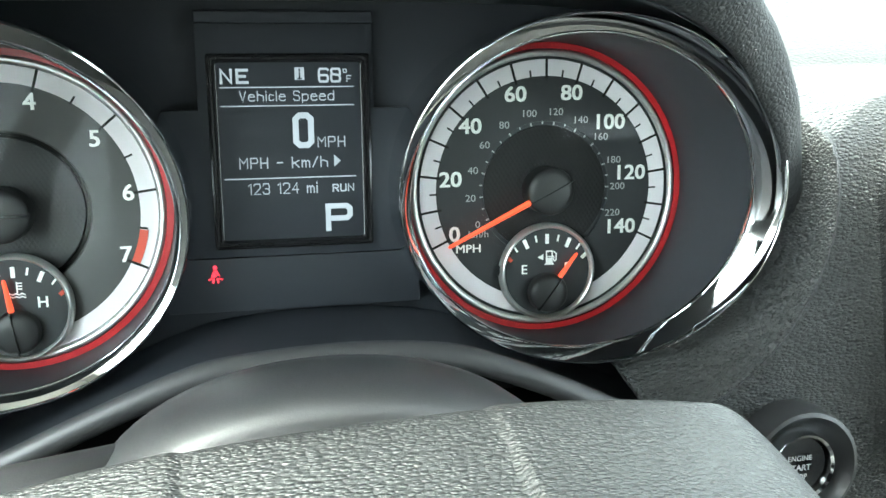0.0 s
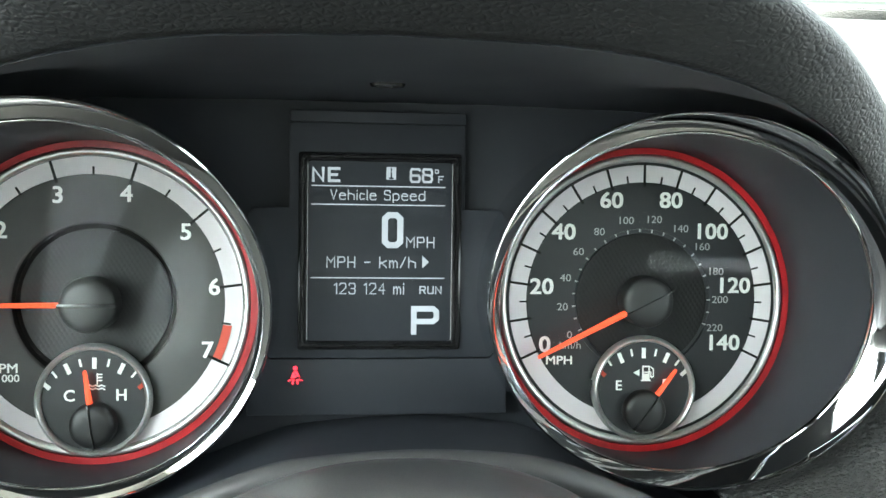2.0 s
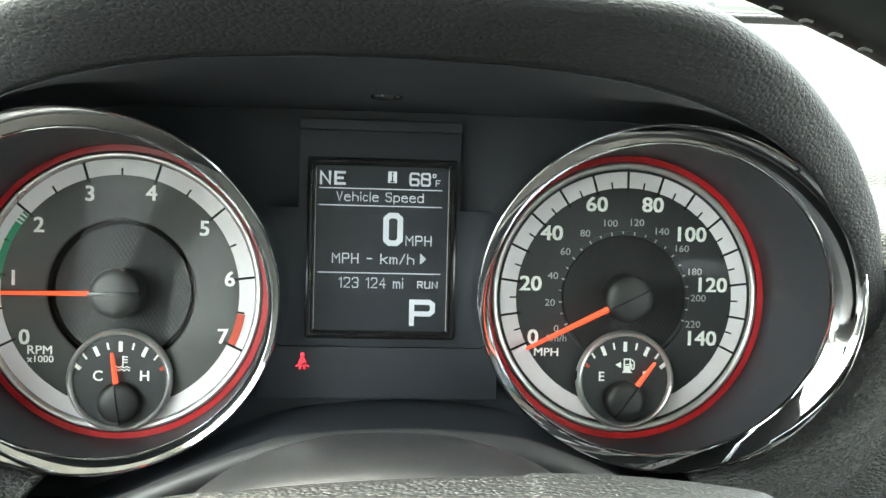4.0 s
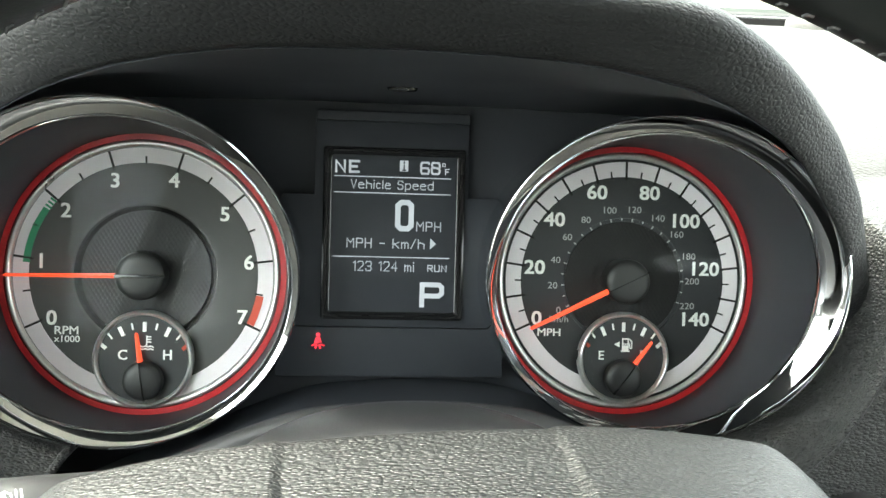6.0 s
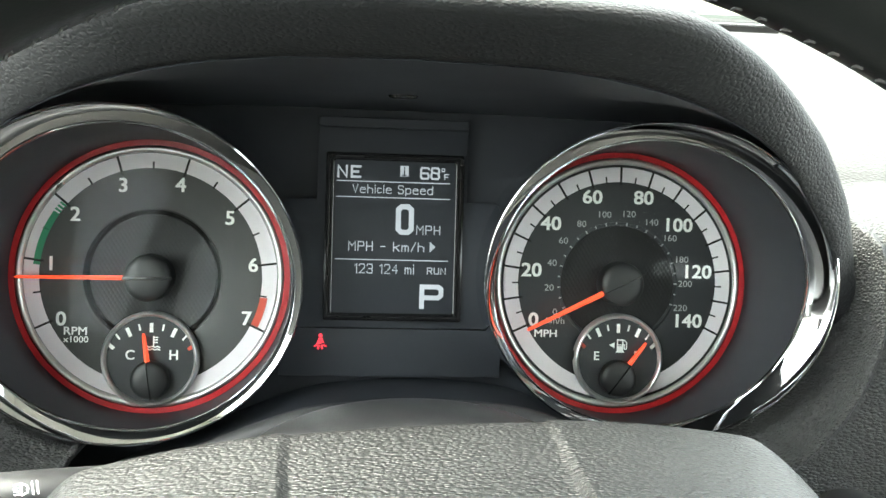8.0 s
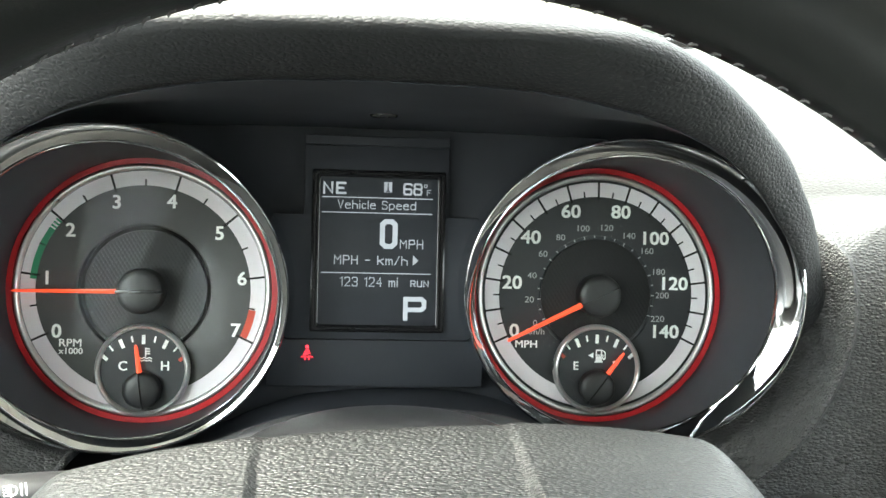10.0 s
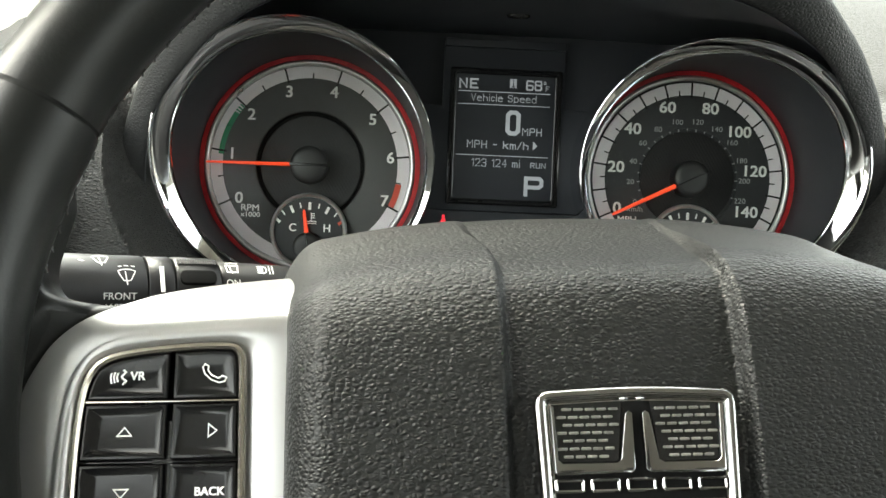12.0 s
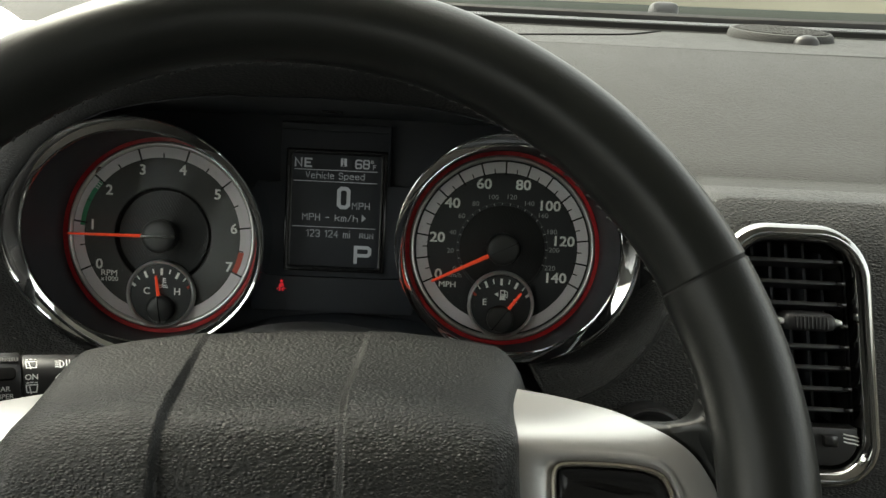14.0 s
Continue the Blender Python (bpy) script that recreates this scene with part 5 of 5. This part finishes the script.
tip = stalk_piece("stalk_end", [(0.553, 0.0140, 0.0144), (0.557, 0.0144, 0.0149), (0.72, 0.0150, 0.0156), (0.90, 0.0148, 0.0152), (0.975, 0.0130, 0.0132), (1.0, 0.010, 0.010)], M_BLACK, "rotating stalk end")


def on_stalk(t, up):
    """The pose of a marking on the driver's side of the stalk, up metres above its middle."""
    c = AX0 + (AX1 - AX0) * t
    side = DIR.cross(Vector((0, 0, 1))).normalized()
    if side.y > 0:
        side = -side
    r = 0.0149
    tilt = math.asin(max(-0.95, min(0.95, up / r)))
    x = -DIR
    zdir = side * math.cos(tilt) + Vector((0, 0, 1)) * math.sin(tilt)
    ydir = zdir.cross(x).normalized()
    p = c + side * r * math.cos(tilt) * 0.985 + Vector((0, 0, up)) + zdir * 0.0006
    return Matrix(((x.x, ydir.x, zdir.x, p.x), (x.y, ydir.y, zdir.y, p.y), (x.z, ydir.z, zdir.z, p.z), (0, 0, 0, 1)))


lettering("FRONT", 0.0036, M_PRINT, tip, on_stalk(0.600, 0.0008), 0.00004)
lettering("WIPER-", 0.0036, M_PRINT, tip, on_stalk(0.596, -0.0031), 0.00004)
lettering("PUSH", 0.0036, M_PRINT, tip, on_stalk(0.692, 0.0132), 0.00006)
lettering("WASH", 0.0036, M_PRINT, tip, on_stalk(0.696, 0.0115), 0.00006)
lettering("OFF", 0.0035, M_PRINT, middle, on_stalk(0.528, -0.0042), 0.00003)
lettering("MIST", 0.0035, M_GREY, middle, on_stalk(0.528, -0.0087), 0.00003)
lettering("REAR", 0.0032, M_PRINT, rear_ring, on_stalk(0.460, 0.0013), 0.00004)
lettering("WIPER", 0.0032, M_PRINT, rear_ring, on_stalk(0.457, -0.0020), 0.00004)
lettering("ON", 0.0036, M_PRINT, inner, on_stalk(0.400, 0.0058), 0.00004)


def stalk_mark(name, lines, t, up, size, w, parent):
    bm = bmesh.new()
    strokes(lines, -size / 2, -size / 2, size, size, w, 0, bm)
    bm.transform(on_stalk(t, up) @ pose(0, 0, 0.0004, -90, 0, 0))
    part(name, bm, M_PRINT, parent)


fan = [[(0, 0.8), (0.25, 0.9), (0.5, 0.93), (0.75, 0.9), (1, 0.8), (0.72, 0.2), (0.5, 0.15), (0.28, 0.2), (0, 0.8)], [(0.5, -0.1), (0.42, 0.75)]]
dashes = [[(0.05, 1.1), (0.2, 1.12)], [(0.38, 1.15), (0.58, 1.15)], [(0.78, 1.12), (0.95, 1.1)]]
boxy = [[(0, 0.9), (1, 0.9), (0.92, 0.2), (0.08, 0.2), (0, 0.9)], [(0.45, 0.1), (0.3, 0.75)]]
stalk_mark("front_wiper_mark", fan + dashes, 0.588, 0.0078, 0.0062, 0.0004, tip)
stalk_mark("washer_mark", fan, 0.628, 0.0128, 0.0058, 0.0004, tip)
stalk_mark("rear_wiper_mark", boxy, 0.456, -0.0066, 0.0056, 0.0005, rear_ring)
stalk_mark("rear_wash_mark", boxy + dashes, 0.400, 0.0104, 0.0048, 0.0005, inner)
stalk_mark("rear_slow_mark", boxy + dashes, 0.400, 0.0008, 0.0048, 0.0005, inner)
stalk_mark("turn_mark", [[(0.4, 0.75), (0.4, 0.95), (0.0, 0.5), (0.4, 0.05), (0.4, 0.25)], [(0.8, 0.75), (0.8, 0.95), (1.2, 0.5), (0.8, 0.05), (0.8, 0.25)], [(0.4, 0.75), (0.5, 0.75)], [(0.4, 0.25), (0.5, 0.25)], [(0.7, 0.75), (0.8, 0.75)], [(0.7, 0.25), (0.8, 0.25)]], 0.342, 0.0049, 0.0042, 0.0005, inner)
stalk_mark("beam_mark", [[(0.5, 0), (0.5, 1), (0.85, 0.8), (0.95, 0.5), (0.85, 0.2), (0.5, 0)], [(0, 0.1), (0.35, 0.1)], [(0, 0.37), (0.35, 0.37)], [(0, 0.63), (0.35, 0.63)], [(0, 0.9), (0.35, 0.9)], [(1.25, 0), (1.25, 1)], [(1.6, 0), (1.6, 1)]], 0.342, 0.0104, 0.0038, 0.0005, inner)
bm = bmesh.new()
bm.faces.new([bm.verts.new(p) for p in ((-0.0010, -0.0009, 0.0004), (0.0012, 0.0, 0.0004), (-0.0010, 0.0009, 0.0004))])
bm.transform(on_stalk(0.660, 0.0124))
part("washer_arrow", bm, M_PRINT, tip)
bm = box(-0.0008, 0.0008, -0.0052, 0.0052, 0.0, 0.0005, 0.0002, 1)
bm.transform(on_stalk(0.528, 0.0068))
part("pointer_line", bm, M_PRINT, middle, "white pointer line")
# Raised near-black plate; the thumb recess's shade is put into its colour.
bm = prism(rounded(0.0138, 0.0058, 0.0022, 4), 0.004, -0.0003, 0.0004, bz)
bm.transform(on_stalk(0.463, 0.0078))
part("thumb_recess_patch", bm, M_CAVITY, rear_ring, "near-black plate painted as a shaded thumb recess")
for k in range(16):
    bm = box(-0.0004, 0.0004, -0.0014, 0.0014, 0.0, 0.0007, 0.0002, 1)
    bm.transform(on_stalk(0.427 + k * 0.0046, 0.0126))
    part("grip_rib", bm, M_BLACK, rear_ring)


# ---- cabin ----
def slab(name, label, category, x0, x1, y0, y1, z0, z1, mat, kind="structure"):
    ob = thing(name, label, category, ((x0 + x1) / 2, (y0 + y1) / 2, z0), kind=kind, level=True)
    part("panel", box(x0, x1, y0, y1, z0, z1, 0.004), mat, ob)
    return ob


slab("ceiling", "pale woven headliner above the seats", "ceiling", -0.48, 1.02, -2.6, -0.10, 0.625, 0.665, M_LINING)
slab("floor", "dark carpeted car floor", "floor", -0.48, 1.02, -2.6, 0.40, -1.05, -0.72, M_CARPET)
slab("wall_left", "taupe door card below the side window", "door", -0.50, -0.44, -2.6, 0.30, -0.76, 0.0, M_DOOR)
slab("wall_right", "taupe door card below the far side window", "door", 0.98, 1.04, -2.6, 0.30, -0.76, 0.0, M_DOOR)
slab("wall_back", "taupe rear bulkhead below the rear window", "wall", -0.48, 1.02, -2.66, -2.6, -0.76, 0.14, M_DOOR)
slab("trim_left", "pale trim above the side window", "trim", -0.49, -0.44, -2.6, 0.0, 0.50, 0.63, M_LINING)
slab("trim_right", "pale trim above the far side window", "trim", 0.98, 1.03, -2.6, 0.0, 0.50, 0.63, M_LINING)
for k, (x0, x1) in enumerate(((-0.49, -0.44), (0.98, 1.03))):
    slab("trim_pillar", "pale pillar trim behind the front door", "pillar", x0, x1, -0.95, -0.78, -0.03, 0.50, M_LINING)

# Unseen dark pane across the back, added to cut the light from behind.
M_BLOCK = material("dark_pane", (0.012, 0.013, 0.013), 0.08, spec=0.5, mottle=0.05, rough_var=0.02)
slab("back_light_block", "unseen dark tailgate pane added to block light from behind", "window", -0.48, 1.02, -2.64, -2.62, 0.14, 0.63, M_BLOCK)

# Unseen seats behind the camera, coloured dark so the chrome reflects less light.
for cx in (0.0, 0.72):
    seat = thing("front_seat", "dark leather front seat with headrest", "seat", (cx, -1.0, -0.72), group="front seats", level=True)
    part("cushion", box(cx - 0.25, cx + 0.25, -1.25, -0.75, -0.55, -0.38, 0.06, 4), M_SEAT, seat)
    bm = box(cx - 0.24, cx + 0.24, -1.36, -1.22, -0.42, 0.22, 0.06, 4)
    part("backrest", bm, M_SEAT, seat)
    part("headrest", box(cx - 0.12, cx + 0.12, -1.36, -1.26, 0.26, 0.44, 0.04, 4), M_SEAT, seat)
    part("base", box(cx - 0.2, cx + 0.2, -1.2, -0.8, -0.72, -0.54, 0.01), M_BLACK, seat)

# The windscreen pillar: a pale trim that rises back from the dashboard corner.
pillar = thing("windscreen_pillar", "pale cream windscreen pillar trim", "pillar", (-0.36, 0.15, 0.1), kind="structure")
foot = [(-0.348, 0.262, 0.150), (-0.340, 0.180, 0.113), (-0.335, 0.1185, 0.090), (-0.322, 0.073, 0.070), (-0.325, 0.022, 0.050), (-0.360, -0.010, 0.035), (-0.430, -0.010, 0.035), (-0.460, 0.150, 0.08), (-0.430, 0.300, 0.150)]
path = [(0.004, 0, -0.03), (0, 0, 0), (-0.020, -0.028, 0.020), (-0.042, -0.066, 0.050), (-0.052, -0.15, 0.12), (-0.045, -0.30, 0.25), (-0.03, -0.52, 0.46)]
rings = []
for k, (dx, dy, dz) in enumerate(path):
    g = 1.0 - 0.09 * max(0, k - 1)
    rings.append([(-0.395 + (x + 0.395) * g + dx, 0.17 + (y - 0.17) * g + dy, 0.09 + (z - 0.09) * g + dz) for x, y, z in curve(foot + foot[:1], 49)[:-1]])
part("pillar_trim", loft(rings, cap0=True, cap1=True), M_CREAM, pillar, "", 50)
gasket = thing("door_seal", "black rubber door seal beside the pillar", "seal", (-0.35, 0.26, 0.15))
part("seal_strip", tube([(-0.348, 0.270, 0.152), (-0.357, 0.260, 0.163), (-0.380, 0.236, 0.183), (-0.404, 0.190, 0.214), (-0.42, 0.09, 0.295), (-0.43, -0.08, 0.43), (-0.43, -0.25, 0.58)], [0.001, 0.0045, 0.0085, 0.011, 0.012, 0.012, 0.012], 10), M_RUBBER, gasket)

# Windscreen: glass between the shelf and the roof.
screen_glass = thing("window_1", "raked windscreen glass", "window", (0.27, 0.50, 0.240), kind="structure")
g0 = [(x, 0.535 - 0.05 * ((x - 0.2) / 0.7) ** 2, 0.2440) for x in np.linspace(-0.42, 0.95, 24)]
g1 = [(x, -0.17 - 0.03 * ((x - 0.2) / 0.7) ** 2, 0.625) for x in np.linspace(-0.40, 0.93, 24)]
pane = part("pane", loft([[tuple(a + (b - a) * f + (0.05 * math.sin(math.pi * f) if i == 2 else 0) for i, (a, b) in enumerate(zip(p, q))) for p, q in zip(g0, g1)] for f in np.linspace(0, 1, 12)], closed=False), M_GLASS, screen_glass)
pane.visible_shadow = False
part("lower_seal", tube([(p[0], p[1] - 0.012, p[2] - 0.001) for p in g0], 0.006, 8), M_RUBBER, screen_glass, "black lower seal")
cowl = thing("wiper_cowl", "grey-green wiper cowl panel outside the glass", "cowl", (0.27, 0.62, 0.2))
part("cowl_panel", loft([[(x, y - 0.05 * ((x - 0.2) / 0.7) ** 2, z) for x in np.linspace(-0.5, 1.05, 30)] for y, z in ((0.50, 0.222), (0.55, 0.240), (0.60, 0.262), (0.645, 0.2835), (0.69, 0.289), (0.72, 0.272))], closed=False), M_COWL, cowl, "", 40)
wiper = thing("windscreen_wiper", "black windscreen wiper arm resting on the cowl", "wiper", (0.30, 0.60, 0.25))
part("arm", tube([(0.10, 0.565, 0.2500), (0.20, 0.575, 0.2545), (0.30, 0.585, 0.2585), (0.55, 0.580, 0.2565), (0.85, 0.545, 0.2500)], 0.004, 8), M_BLACK, wiper)
part("pivot", box(0.325, 0.362, 0.585, 0.615, 0.245, 0.2780, 0.012, 4), M_LIP, wiper)
bonnet = thing("car_bonnet", "grey painted bonnet ahead of the windscreen", "bonnet", (0.27, 1.1, 0.2))
part("bonnet_skin", loft([[(x, y, z - 0.05 * ((x - 0.27) / 0.75) ** 2) for x in np.linspace(-0.5, 1.04, 30)] for y, z in ((0.71, 0.268), (0.73, 0.284), (1.0, 0.315), (1.4, 0.335), (1.75, 0.335), (1.85, 0.30))], closed=False), M_PAINT, bonnet, "", 40)

# ---- outside ----
ground = new("ground", bpy.data.meshes.new("ground"))
bm = bmesh.new()
bmesh.ops.create_grid(bm, x_segments=2, y_segments=2, size=600)
bm.to_mesh(ground.data)
bm.free()
ground.data.materials.append(M_ASPHALT)
tagged(ground, "pale worn asphalt car park", "ground", kind="structure")
lawn = new("lawn", bpy.data.meshes.new("lawn"))
bm = bmesh.new()
bm.faces.new([bm.verts.new(p) for p in ((-60, 4, 0.03), (-2.2, 4, 0.03), (-2.2, 60, 0.03), (-60, 60, 0.03))])
bmesh.ops.solidify(bm, geom=bm.faces[:], thickness=0.03)
bm.to_mesh(lawn.data)
bm.free()
lawn.data.materials.append(M_GRASS)
tagged(lawn, "bright green lawn beside the car park", "lawn", kind="structure")
# Far ahead: pale ground and trees run together behind the windscreen.
M_FAR = material("far_ground", (0.27, 0.255, 0.205), 0.9, spec=0.1, mottle=0.25, mottle_size=0.15)
M_TREES = material("far_trees", (0.16, 0.21, 0.09), 0.9, spec=0.1, mottle=0.4, mottle_size=0.5)
for name, label, a0, a1, tall, mat in (("backdrop", "pale sunlit bank far ahead of the car", -14, 60, 9.0, M_FAR), ("backdrop_trees", "bright green trees far off beside the car", -70, -14, 5.0, M_TREES)):
    ob = new(name, bpy.data.meshes.new(name))
    bm = loft([[(45 * math.sin(radians(a)), 45 * math.cos(radians(a)), z * (1 + 0.06 * math.sin(a * 0.7) + 0.03 * math.sin(a * 2.3))) for a in np.linspace(a0, a1, 60)] for z in (-0.2, 0.4 * tall, tall)], closed=False)
    bm.to_mesh(ob.data)
    bm.free()
    ob.data.materials.append(mat)
    tagged(ob, label, "backdrop", kind="structure")
